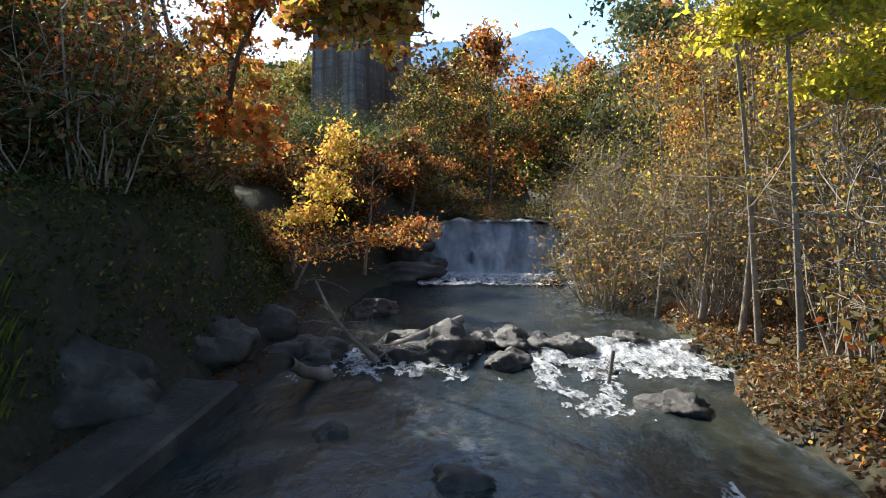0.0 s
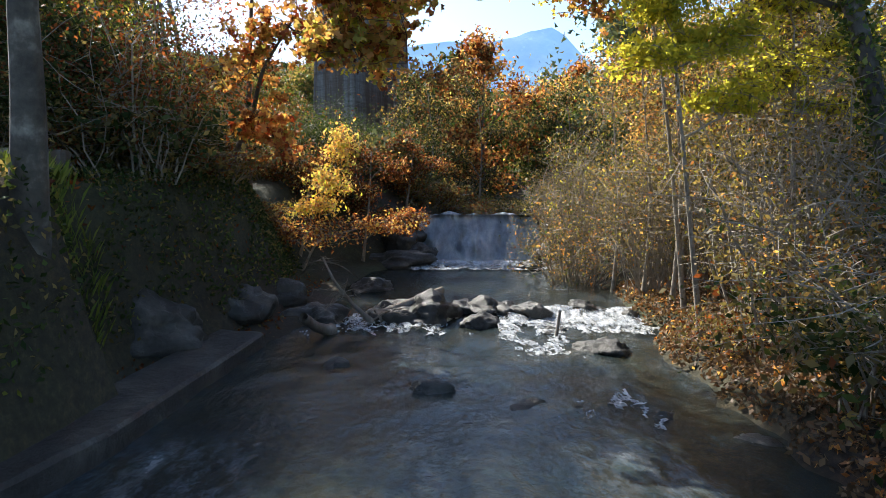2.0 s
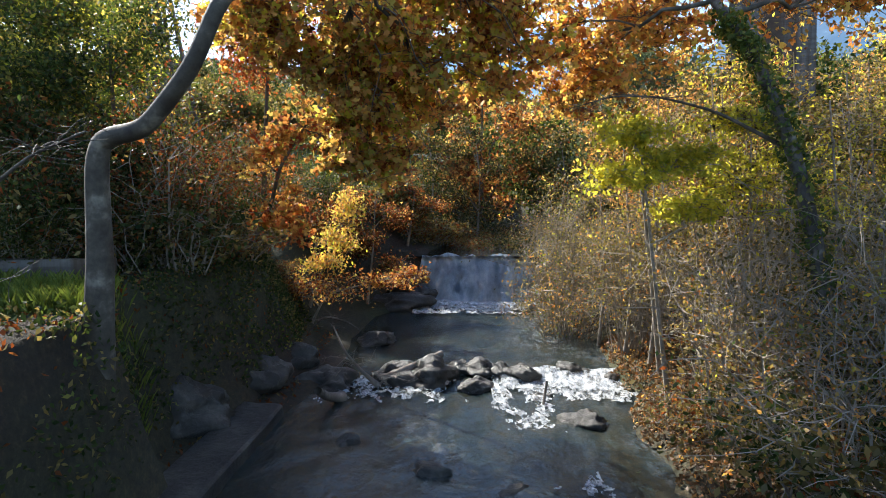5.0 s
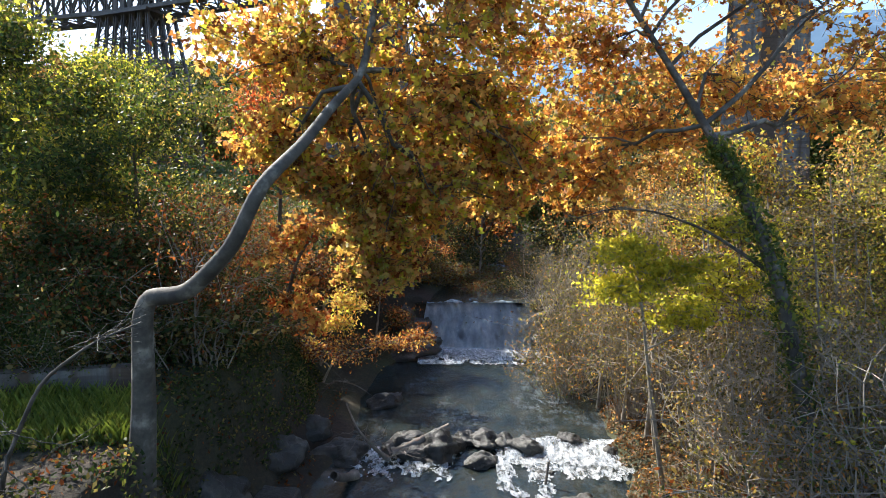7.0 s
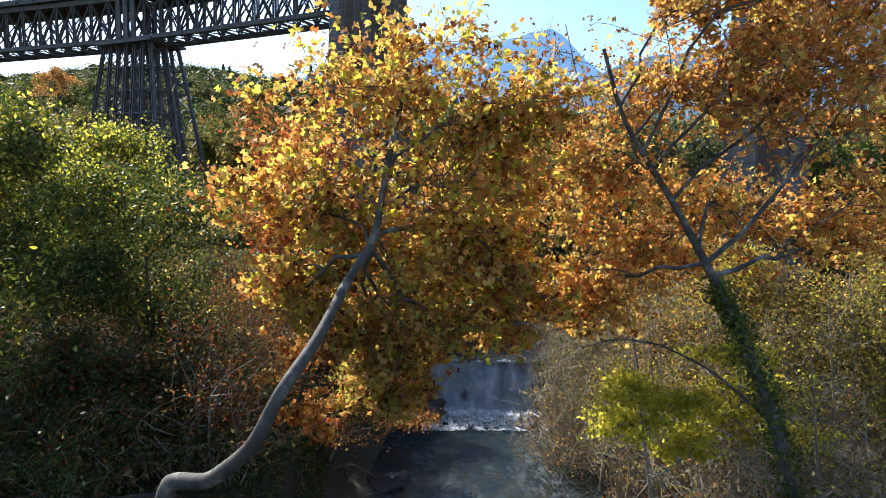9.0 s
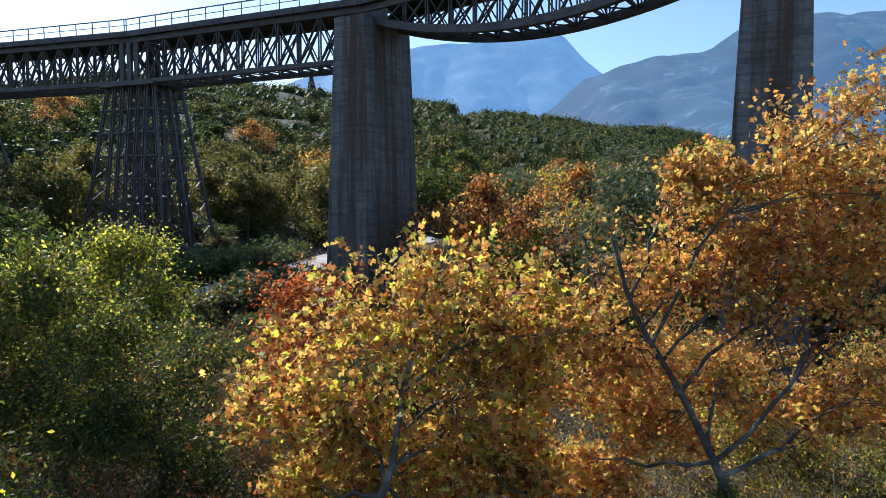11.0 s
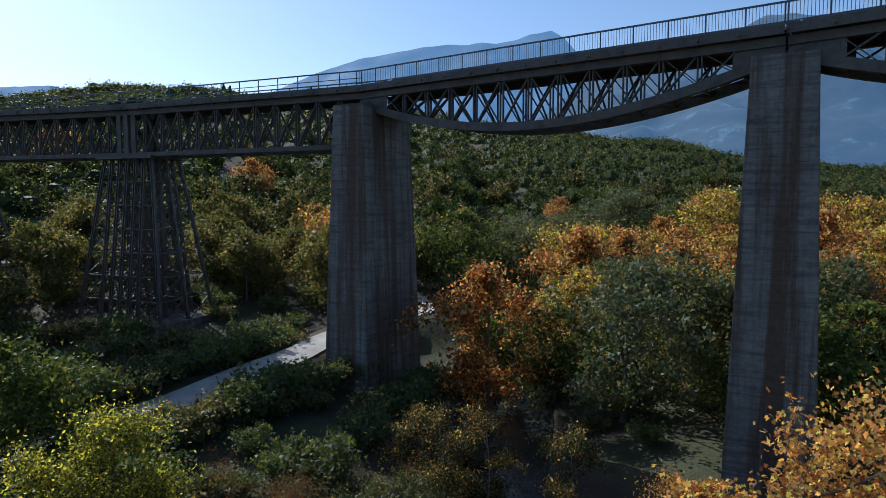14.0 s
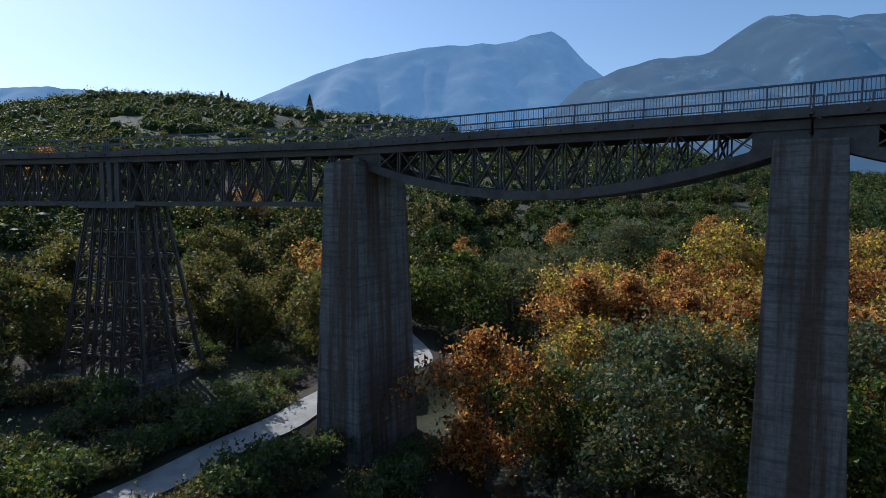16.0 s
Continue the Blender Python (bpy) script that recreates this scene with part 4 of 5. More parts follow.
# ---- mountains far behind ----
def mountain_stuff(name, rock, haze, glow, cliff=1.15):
    """Distant slopes with blue haze painted as emission, brighter in patches for pale crags."""
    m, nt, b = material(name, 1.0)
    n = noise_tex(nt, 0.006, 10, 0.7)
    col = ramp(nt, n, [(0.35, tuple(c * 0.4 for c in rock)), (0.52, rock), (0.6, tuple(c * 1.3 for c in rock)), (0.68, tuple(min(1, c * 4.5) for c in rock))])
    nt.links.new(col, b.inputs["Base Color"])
    glow_patch = noise_tex(nt, 0.007, 12, 0.75)
    nt.links.new(mixed(nt, 1.0, haze, ramp(nt, glow_patch, [(0.34, (0.88, 0.9, 0.92)), (0.5, (1, 1, 1)), (0.57, (1.04, 1.04, 1.03)), (0.64, (cliff, 1 + (cliff - 1) * 0.8, 1 + (cliff - 1) * 0.6))]), "MULTIPLY"), b.inputs["Emission Color"])
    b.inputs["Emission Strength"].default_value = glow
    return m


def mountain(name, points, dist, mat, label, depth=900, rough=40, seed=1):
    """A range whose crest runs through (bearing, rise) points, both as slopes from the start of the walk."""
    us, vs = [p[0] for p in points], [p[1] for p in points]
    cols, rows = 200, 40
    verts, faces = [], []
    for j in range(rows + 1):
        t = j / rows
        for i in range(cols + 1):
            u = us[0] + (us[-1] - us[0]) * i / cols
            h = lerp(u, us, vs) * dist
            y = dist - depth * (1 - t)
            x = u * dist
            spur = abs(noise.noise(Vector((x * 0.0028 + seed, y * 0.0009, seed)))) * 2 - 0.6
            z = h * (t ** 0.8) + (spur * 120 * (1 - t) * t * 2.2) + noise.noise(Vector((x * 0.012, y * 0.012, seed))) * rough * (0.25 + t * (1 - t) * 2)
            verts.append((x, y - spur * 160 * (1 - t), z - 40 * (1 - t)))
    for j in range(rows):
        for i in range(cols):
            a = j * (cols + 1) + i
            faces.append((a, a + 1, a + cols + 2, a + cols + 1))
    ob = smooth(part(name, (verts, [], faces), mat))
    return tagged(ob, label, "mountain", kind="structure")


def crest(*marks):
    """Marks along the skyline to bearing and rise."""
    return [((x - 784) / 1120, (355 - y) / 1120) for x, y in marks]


# haze colour and strength of the painted glow; deeper blue on the nearer cliffs
BLUE = mountain_stuff("haze_glow_mountain", (0.02, 0.022, 0.02), (0.155, 0.285, 0.48), 0.78)
BLUE_NEAR = mountain_stuff("haze_glow_cliffs", (0.010, 0.012, 0.010), (0.078, 0.17, 0.30), 0.6, 2.1)
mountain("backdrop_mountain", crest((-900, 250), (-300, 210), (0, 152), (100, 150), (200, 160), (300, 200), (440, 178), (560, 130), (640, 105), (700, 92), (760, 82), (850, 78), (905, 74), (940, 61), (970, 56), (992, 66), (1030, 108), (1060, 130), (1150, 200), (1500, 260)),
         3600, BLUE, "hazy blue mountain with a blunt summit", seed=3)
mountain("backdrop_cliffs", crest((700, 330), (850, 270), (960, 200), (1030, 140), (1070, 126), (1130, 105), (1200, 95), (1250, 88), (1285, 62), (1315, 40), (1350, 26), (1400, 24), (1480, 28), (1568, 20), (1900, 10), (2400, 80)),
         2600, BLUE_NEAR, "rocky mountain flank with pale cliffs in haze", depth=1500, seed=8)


# ---- the wood round the bridge ----
def wood_tree(name, h, r, mats, label, seed, size=0.32, per=22, lean=0.0):
    """A mid-sized tree built at the origin; crown of several masses."""
    rnd = random.Random(seed)
    blobs = []
    for k in range(9):
        a, q = rnd.uniform(0, 6.28), rnd.uniform(0.3, 0.85)
        z = h * rnd.uniform(0.2, 0.8)
        w = r * rnd.uniform(0.42, 0.62) * (1.15 - 0.5 * abs(z / h - 0.5))
        blobs.append((math.cos(a) * r * q, math.sin(a) * r * q, z, w, w, w * 0.85))
    blobs.append((lean, 0, h * 0.86, r * 0.42, r * 0.42, h * 0.13))
    return tree(name, [(0, 0, -0.2), (lean * 0.3, 0.1, h * 0.3), (lean, 0, h * 0.85)], 0.02 * h, 0.03, blobs, BARK, mats, label, "tree", seed, 6, 7, per, size, "wedge", 0.2, fork_from=0.12, sides=5, far=True)


autumn = [wood_tree("autumn_tree", 11.0, 4.8, [(ORANGE, 0.46), (RUST, 0.36), (OLIVE, 0.18)], "orange-brown autumn tree standing by the bridge", 71),
          wood_tree("autumn_tree", 11.5, 5.0, [(LIME, 0.28), (OLIVE, 0.46), (ORANGE, 0.26)], "yellow-green tree turning orange by the bridge", 72),
          wood_tree("autumn_tree", 10.0, 4.6, [(GOLD, 0.16), (ORANGE, 0.42), (RUST, 0.17), (OLIVE, 0.25)], "golden autumn tree by the bridge", 73)]
greens = [wood_tree("willow_tree", 10.5, 5.6, [(SAGE, 0.8), (OLIVE, 0.2)], "rounded grey-green willow by the bridge", 74),
          wood_tree("broadleaf_tree", 9.0, 5.0, [(GREEN, 0.7), (SCRUB, 0.3)], "dense dark green tree by the bridge", 75),
          wood_tree("broadleaf_tree", 8.0, 4.4, [(OLIVE, 0.6), (GREEN, 0.4)], "olive-green tree by the bridge", 76)]
for proto, spots in ((autumn[0], [(3.5, 46.5), (20, 66), (27, 70), (33, 60), (41, 64), (36, 78), (50, 72), (48, 56), (30, 84), (58, 84), (34, 50), (24, 60), (44, 70), (62, 74), (72, 90), (52, 90), (15.5, 65)]),
                     (autumn[1], [(14.5, 62), (15, 70), (20, 78), (12.5, 57), (44, 86), (60, 66), (41, 51), (24, 54), (70, 78), (31, 66), (38, 84), (54, 78), (22, 72), (66, 60)]),
                     (autumn[2], [(17, 61), (28, 62), (-13, 78), (18, 80), (54, 62), (36, 70), (46, 77)]),
                     (greens[0], [(13.4, 43), (9.5, 84), (17, 88), (27, 47)]),
                     (greens[1], [(17.0, 52), (31, 55), (29, 40), (37, 43), (9.4, 50), (46, 46), (26, 26), (-24, 30), (2, 70), (34, 92), (60, 52), (76, 84), (5, 56.5), (22, 38)]),
                     (greens[2], [(-40, 48), (-46, 54), (-22, 66), (-18, 72), (-27, 72), (20.5, 45), (32, 34), (-26, 18), (-34, 24), (-22, 12), (24, 20), (20, 15), (-34, 66), (-42, 62), (-12, 66), (-16, 80), (-30, 84), (-44, 74), (-56, 58), (-60, 74), (-6, 74), (42, 58), (56, 70)])):
    scatter([proto], spots, 80 + len(spots), "trees round the bridge", 0.85, 1.25, 0.15)

# low hedge and brambles along the road and under the trestle
scrub_protos = [bush("bramble_bush", 1.6, 1.7, [(OLIVE, 0.5), (SAGE, 0.5)], "low grey-green bramble bush by the dirt road", 90, 18, 18, 0.24, 0.0, far=True),
                bush("bramble_bush", 2.2, 1.8, [(SAGE, 0.5), (GREEN, 0.5)], "green bramble bush by the dirt road", 91, 18, 18, 0.24, 0.0, far=True)]
rnd = random.Random(17)
spots = []
while len(spots) < 220:
    y = rnd.uniform(24, 76)
    x = rnd.uniform(-60, 60)
    gap = abs(x - road_mid(y))
    if gap < (6.5 if y < 45 or y > 54 else 3.6) or abs(x - stream_x(y)) < 3.4 or math.hypot(x + 5.9, y - 48.3) < 5.2 or math.hypot(x + 29.4, y - 58.4) < 6 or (x > 0 and rnd.random() < 0.5):
        continue
    spots.append((x, y))
for k in range(44):
    y = 32 + 18 * k / 43
    side = 1 if k % 2 else -1
    slope = (road_mid(y + 1) - road_mid(y - 1)) / 2
    off = side * (rnd.uniform(3.9, 5.6) if side > 0 else rnd.uniform(2.6, 4.4)) / math.hypot(1, slope)
    spots.append((road_mid(y) + off, y - off * slope))
scatter(scrub_protos, spots, 91, "brambles along the road", 0.7, 1.4)

# lone coloured trees on the lower hillside
for proto, spots, k in ((autumn[2], [(3.2, 95)], 0.5), (autumn[0], [(21, 110), (-35, 113), (-74, 118), (48, 112), (66, 104)], 0.75), (greens[0], [(11.7, 92), (30, 100)], 1.0)):
    for x, y in spots:
        made = copy_thing(proto, pose(x, y, land(x, y) - 0.2, 0, 0, x * 40) @ Matrix.Scale(k / proto.scale.x, 4))
        made["group"] = "trees on the hillside"

# ---- scrub on the hill ----
hill_protos = []
for k, (h, r, mats) in enumerate([(3.6, 2.6, [(SCRUB, 0.8), (GREEN, 0.2)]), (4.6, 2.8, [(SCRUB, 0.6), (OLIVE, 0.4)]), (3.0, 2.4, [(GREEN, 0.5), (SCRUB, 0.5)])]):
    hill_protos.append(bush("evergreen_scrub", h, r, mats, "dark evergreen shrub on the hillside", 100 + k, 20, 13, 0.5, 0.0, "shrub", True))
spots = []
while len(spots) < 280:
    y = 78 + 110 * rnd.random() ** 1.3
    x = rnd.uniform(-0.75, 0.8) * (y + 4)
    if abs(x - road_mid(y)) > 3.5 or y > 105:
        if not (x > 5 and y < 92):
            spots.append((x, y))
scatter(hill_protos, spots, 101, "shrubs on the hillside", 0.7, 1.35, 0.3)


def woodland(name, count, y0, y1, mats, label, seed, size, per, side=(-0.8, 0.8), big=(1.6, 3.6)):
    """Far scrub: rounded masses of leaves over the hill, too many to tell apart."""
    rng, rnd2 = np.random.default_rng(seed), random.Random(seed)
    out, hv, hf = [], [], []
    for _ in range(count):
        y = y0 + (y1 - y0) * rnd2.random()
        x = rnd2.uniform(*side) * (y + 10)
        if noise.noise(Vector((x * 0.03, y * 0.03, seed))) < -0.5:
            continue
        r = rnd2.uniform(*big) * (1 + max(0, y - 250) / 500)
        tall = rnd2.uniform(0.85, 1.25)
        z = land(x, y) - 0.3
        v = rng.normal(size=(per, 3))
        v /= np.linalg.norm(v, axis=1)[:, None]
        v[:, 2] = np.abs(v[:, 2]) * tall
        v *= r * rng.uniform(0.82, 1.04, size=(per, 1)) * (1 + 0.25 * np.sin(v[:, :1] * 5 + x) * np.cos(v[:, 1:2] * 4 + y))
        out.append(v + np.array((x, y, z)))
        # solid hull hidden in the leaves, added so each mass blocks light and shades itself
        b = len(hv)
        for w, h in ((0.68, -0.2), (0.66, 0.33), (0.36, 0.66)):
            hv += [(x + math.cos(a) * r * w, y + math.sin(a) * r * w, z + h * r * tall) for a in (0.3, 1.35, 2.4, 3.45, 4.5, 5.55)]
        hv.append((x, y, z + 0.77 * r * tall))
        for k in (0, 6):
            hf += [(b + k + n, b + k + (n + 1) % 6, b + k + 6 + (n + 1) % 6, b + k + 6 + n) for n in range(6)]
        hf += [(b + 12 + n, b + 12 + (n + 1) % 6, b + 18) for n in range(6)]
    pts = np.concatenate(out)
    which = rng.random(len(pts))
    root = new(name)
    tagged(root, label, "woodland", kind="stuff")
    part("shade_core", (hv, [], hf), SCRUB, root)
    acc = 0.0
    for mat, share in mats:
        leaves("foliage", pts[(which >= acc) & (which < acc + share)], size, "wedge", mat, root, rng, 0.0)
        acc += share


woodland("hill_woodland", 1500, 88, 200, [(SCRUB, 0.6), (GREEN, 0.28), (OLIVE, 0.12)], "dark evergreen scrub covering the hillside", 111, 0.5, 130)
woodland("hill_woodland", 2300, 190, 340, [(SCRUB, 0.65), (GREEN, 0.25), (OLIVE, 0.1)], "dark evergreen scrub on the upper hillside", 113, 0.75, 90, big=(2.0, 4.2))
woodland("hill_woodland", 3000, 330, 480, [(SCRUB, 0.7), (GREEN, 0.2), (OLIVE, 0.1)], "dark evergreen scrub covering the far ridge", 112, 1.0, 70, (-0.78, 0.78), (2.2, 4.4))


# a lone cypress on the ridge
def crest_spot(bearing):
    """Where the ridge cuts the sky on that bearing from the high end of the walk."""
    y = max(range(200, 520, 5), key=lambda d: (land(bearing * d, d) - 24.7) / d)
    return bearing * y, y


for bearing, h in ((-0.208, 11.0), (-0.345, 7.0), (-0.335, 6.0)):
    x, y = crest_spot(bearing)
    rng = np.random.default_rng(int(h))
    root = new("cypress_tree")
    root.location = (x, y, land(x, y) - 0.3)
    vs, fs = [], []
    tube(vs, fs, [Vector((0, 0, 0)), Vector((0, 0, h * 0.5)), Vector((0, 0, h * 0.95))], [0.22, 0.14, 0.04], 6)
    part("trunk", (vs, [], fs), BARK, root)
    t = rng.random(900) ** 1.3
    a = rng.uniform(0, 6.28, 900)
    r = h * 0.24 * (1 - t) ** 0.8 * rng.uniform(0.6, 1.05, 900)
    leaves("crown", np.stack([np.cos(a) * r, np.sin(a) * r, h * (0.06 + 0.94 * t)], 1), 0.8, "wedge", SCRUB, root, rng, -0.6)
    tagged(root, "dark pointed conifer on the ridge", "tree", "conifers on the ridge")

# ---- dirt road ----
verts, faces = [], []
n = 90
for j in range(n + 1):
    y = 20 + 76 * j / n
    for i in range(7):
        slope = (road_mid(y + 1) - road_mid(y - 1)) / 2
        off = (i - 3) * 0.48 * (1 + 0.12 * noise.noise(Vector((y * 0.3, i, 2)))) / math.hypot(1, slope)
        x, yy = road_mid(y) + off, y - off * slope
        verts.append((x, yy, land(x, yy) + 0.06))
for j in range(n):
    for i in range(6):
        a = j * 7 + i
        faces.append((a, a + 1, a + 8, a + 7))
GRAVEL = rough_stuff("pale_gravel", [(0.3, (0.34, 0.31, 0.27)), (0.7, (0.52, 0.49, 0.44))], 0.6, 8.0, 0.95, 0.04, stain=0.75)
tagged(smooth(part("road", (verts, [], faces), GRAVEL)), "pale gravel track passing under the bridge", "road", kind="structure")


# ---- the stream's stones, fall and foam ----
def rock(loc, size, seed, label="grey river boulder with damp dark base", squash=0.7, group="boulders in the stream"):
    bm = bmesh.new()
    bmesh.ops.create_icosphere(bm, subdivisions=4, radius=1)
    sx, sy, sz = size
    for v in bm.verts:
        p = v.co.copy()
        q = p * 1.1 + Vector((seed * 7.3, 0, 0))
        s = 1.05 + 0.5 * noise.noise(q) - 0.34 * abs(noise.noise(q * 2.3)) - 0.16 * abs(noise.noise(q * 5.1)) + 0.07 * noise.noise(q * 11)
        cut = max(0, p.dot(Vector((0.4, 0.5, 0.75)).normalized()) - 0.62)
        p = p * s - Vector((0.4, 0.5, 0.75)) * cut * 0.7
        v.co = Vector((p.x * sx, p.y * sy, p.z * sz))
    ob = smooth(part("boulder", bm, ROCK))
    ob.matrix_world = pose(*loc, 0, 0, seed * 47)
    return tagged(ob, label, "boulder", group)


for k, (x, y, z, r) in enumerate([(0.0, 9.6, 0.62, 0.62), (-0.75, 9.9, 0.5, 0.5), (0.75, 10.1, 0.6, 0.32), (1.15, 9.9, 0.62, 0.34), (0.95, 9.1, 0.5, 0.32), (1.55, 10.0, 0.58, 0.28), (2.0, 9.7, 0.62, 0.32),
                                  (3.05, 10.0, 0.6, 0.30), (-1.35, 12.6, 0.62, 0.45), (2.9, 17.0, 0.66, 0.42), (2.75, 7.2, 0.42, 0.34), (-2.0, 9.4, 0.5, 0.5), (3.8, 9.5, 0.5, 0.28), (4.3, 9.0, 0.5, 0.25),
                                  (0.2, 5.3, 0.34, 0.32), (1.3, 4.9, 0.16, 0.42), (2.6, 4.4, 0.3, 0.24), (-1.2, 6.4, 0.3, 0.3), (3.2, 3.6, 0.3, 0.25), (2.2, 8.5, 0.4, 0.2), (3.3, 2.2, 0.35, 0.22), (1.8, 1.4, 0.25, 0.3), (-0.4, 2.4, 0.22, 0.3)]):
    rock((x * 1.2, y * 1.2, z - 0.5), (r * 1.4, r * 1.2, r * 0.8), k + 1)
rock((-4.7, 7.9, 0.3), (1.15, 0.9, 0.85), 31, "large pale boulder at the foot of the bank", group="boulders on the bank")
rock((-3.96, 10.32, 0.30), (0.9, 0.8, 0.6), 32, "large grey boulder at the foot of the bank", group="boulders on the bank")
rock((-3.60, 12.00, 0.25), (0.7, 0.7, 0.55), 33, "dark boulder at the foot of the bank", group="boulders on the bank")
rock((-1.80, 21.60, 0.25), (1.7, 1.2, 0.55), 34, "broad flat rock ledge beside the waterfall", group="boulders on the bank")
rock((-1.08, 23.16, 0.90), (0.9, 0.8, 0.85), 35, "wet rock shoulder of the waterfall", group="boulders on the bank")
rock((4.80, 23.28, 0.70), (0.9, 0.8, 1.2), 36, "dark rock shoulder of the waterfall", group="boulders on the bank")


for k, (x, y, z, r) in enumerate([(-0.5, 21.6, 0.5, 0.55), (4.7, 21.7, 0.6, 0.7), (-1.3, 22.6, 1.2, 0.8), (5.0, 22.8, 1.3, 0.8)] ):
    rock((x, y, z), (r, r * 0.9, r * 0.9), 50 + k, "dark wet rock beside the waterfall", group="rocks of the waterfall")


def fall_stuff():
    m, nt, b = material("falling_water", 0.35)
    n = noise_tex(nt, 2.4, 10, 0.75, (1.0, 0.8, 0.5))
    nt.links.new(ramp(nt, n, [(0.36, (0.08, 0.12, 0.17)), (0.5, (0.45, 0.52, 0.6)), (0.62, (0.9, 0.92, 0.94))]), b.inputs["Base Color"])
    bump(nt, b, n, 0.9, 0.12)
    tl, mx = nt.nodes.new("ShaderNodeBsdfTranslucent"), nt.nodes.new("ShaderNodeMixShader")
    tl.inputs[0].default_value = (0.85, 0.9, 0.95, 1)
    mx.inputs[0].default_value = 0.5
    nt.links.new(b.outputs[0], mx.inputs[1])
    nt.links.new(tl.outputs[0], mx.inputs[2])
    nt.links.new(mx.outputs[0], nt.nodes["Material Output"].inputs["Surface"])
    return m


FALL = fall_stuff()
verts, faces = [], []
cols, rows = 90, 40
for j in range(rows + 1):
    t = j / rows
    for i in range(cols + 1):
        u = i / cols
        x = -0.5 + 4.5 * u + t * (0.75 * u - 0.25) + 0.12 * noise.noise(Vector((u * 5, t * 4, 1)))
        lip = 0.16 * noise.noise(Vector((u * 6, 0, 4))) - 0.25 * max(0, u - 0.72)
        y = 23.15 - 0.35 * t - 0.6 * t * t - 0.5 * math.sin(u * 2.6) * t + 0.3 * t * noise.noise(Vector((u * 6, t * 2.5, 2))) + 0.1 * noise.noise(Vector((u * 25, t * 5, 2)))
        z = 2.1 + lip - (2.0 - 0.1 * u) * (t ** 1.35) + 0.05 * noise.noise(Vector((u * 20, t * 3, 7)))
        verts.append((x, y, z))
for j in range(rows):
    for i in range(cols):
        a = j * (cols + 1) + i
        faces.append((a, a + 1, a + cols + 2, a + cols + 1))
tagged(smooth(part("waterfall", (verts, [], faces), FALL)), "small white waterfall over a rock step", "waterfall", kind="structure")
bm = bmesh.new()
bmesh.ops.create_cube(bm, size=1, matrix=Matrix.Translation((1.8, 24.0, 0.7)) @ Matrix.Diagonal((7.0, 1.4, 2.5, 1)))
bmesh.ops.subdivide_edges(bm, edges=bm.edges, cuts=8, use_grid_fill=True)
for v in bm.verts:
    v.co += Vector((0, 0.12 * noise.noise(v.co * 1.3), 0.06 * noise.noise(v.co * 2)))
tagged(smooth(part("rock_step", bm, ROCK)), "wet rock step behind the waterfall", "rock", kind="structure")


def foam(x0, x1, y0, y1, cut, seed, lift=0.03, edge=1.0):
    """Ragged patches of white water lying on the stream."""
    nx, ny = max(8, int((x1 - x0) / 0.035)), max(8, int((y1 - y0) / 0.05))
    verts, faces, ids = [], [], {}

    def vid(i, j):
        if (i, j) not in ids:
            x, y = x0 + (x1 - x0) * i / nx, y0 + (y1 - y0) * j / ny
            ids[(i, j)] = len(verts)
            verts.append((x, y, water_height(x, y) + lift + 0.05 * noise.noise(Vector((x * 6, y * 5, seed)))))
        return ids[(i, j)]
    for j in range(ny):
        for i in range(nx):
            u, v = (i + 0.5) / nx, (j + 0.5) / ny
            x, y = x0 + (x1 - x0) * u, y0 + (y1 - y0) * v
            w = noise.noise(Vector((x * 2.2, y * 1.1, seed))) + 0.6 * noise.noise(Vector((x * 7, y * 4, seed + 3))) + 0.35 * noise.noise(Vector((x * 17, y * 11, seed)))
            fade = 1 - edge * max(abs(2 * u - 1), abs(2 * v - 1)) ** 2
            if w + fade * 0.9 > cut:
                faces.append((vid(i, j), vid(i + 1, j), vid(i + 1, j + 1), vid(i, j + 1)))
    ob = smooth(part("foam", (verts, [], faces), FOAM))
    tagged(ob, "white foaming water on the stream", "foam", "patches of foam", "stuff")


foam(-0.8, 4.4, 19.6, 22.4, -0.1, 1, 0.06)
foam(-0.6, 4.3, 20.6, 22.3, -0.5, 11, 0.10)
foam(-0.4, 4.2, 21.0, 22.2, -0.6, 13, 0.16)
foam(1.5, 5.3, 9.8, 12.1, 0.1, 2, 0.05)
foam(1.8, 5.1, 10.6, 11.9, -0.2, 12, 0.10)
foam(-2.6, 1.2, 9.8, 11.7, 0.6, 3)
foam(1.4, 3.0, 7.6, 10.4, 0.75, 4, 0.02)
foam(1.7, 3.3, 4.6, 6.4, 0.95, 6)

# low concrete channel wall along the left edge of the water
bm = bmesh.new()
way = [Vector(p) for p in [(-4.2, -9, -0.5), (-4.0, -3, -0.5), (-3.8, 1.2, -0.5), (-3.15, 3.9, -0.5), (-2.95, 9.0, -0.5)]]
rings = []
for k, p in enumerate(way):
    d = (way[min(k + 1, 4)] - way[max(k - 1, 0)]).normalized()
    s = Vector((d.y, -d.x, 0))
    rings.append([bm.verts.new(p + s * a + Vector((0, 0, z))) for a, z in ((0.06, -0.2), (0.0, 0.66), (-0.05, 0.71), (-0.85, 0.75), (-0.9, 0.70), (-0.9, -0.2))])
for r0, r1 in zip(rings, rings[1:]):
    for i in range(6):
        bm.faces.new((r0[i], r0[(i + 1) % 6], r1[(i + 1) % 6], r1[i]))
bm.faces.new(rings[0])
bm.faces.new(rings[-1][::-1])
bmesh.ops.subdivide_edges(bm, edges=bm.edges, cuts=4, use_grid_fill=True)
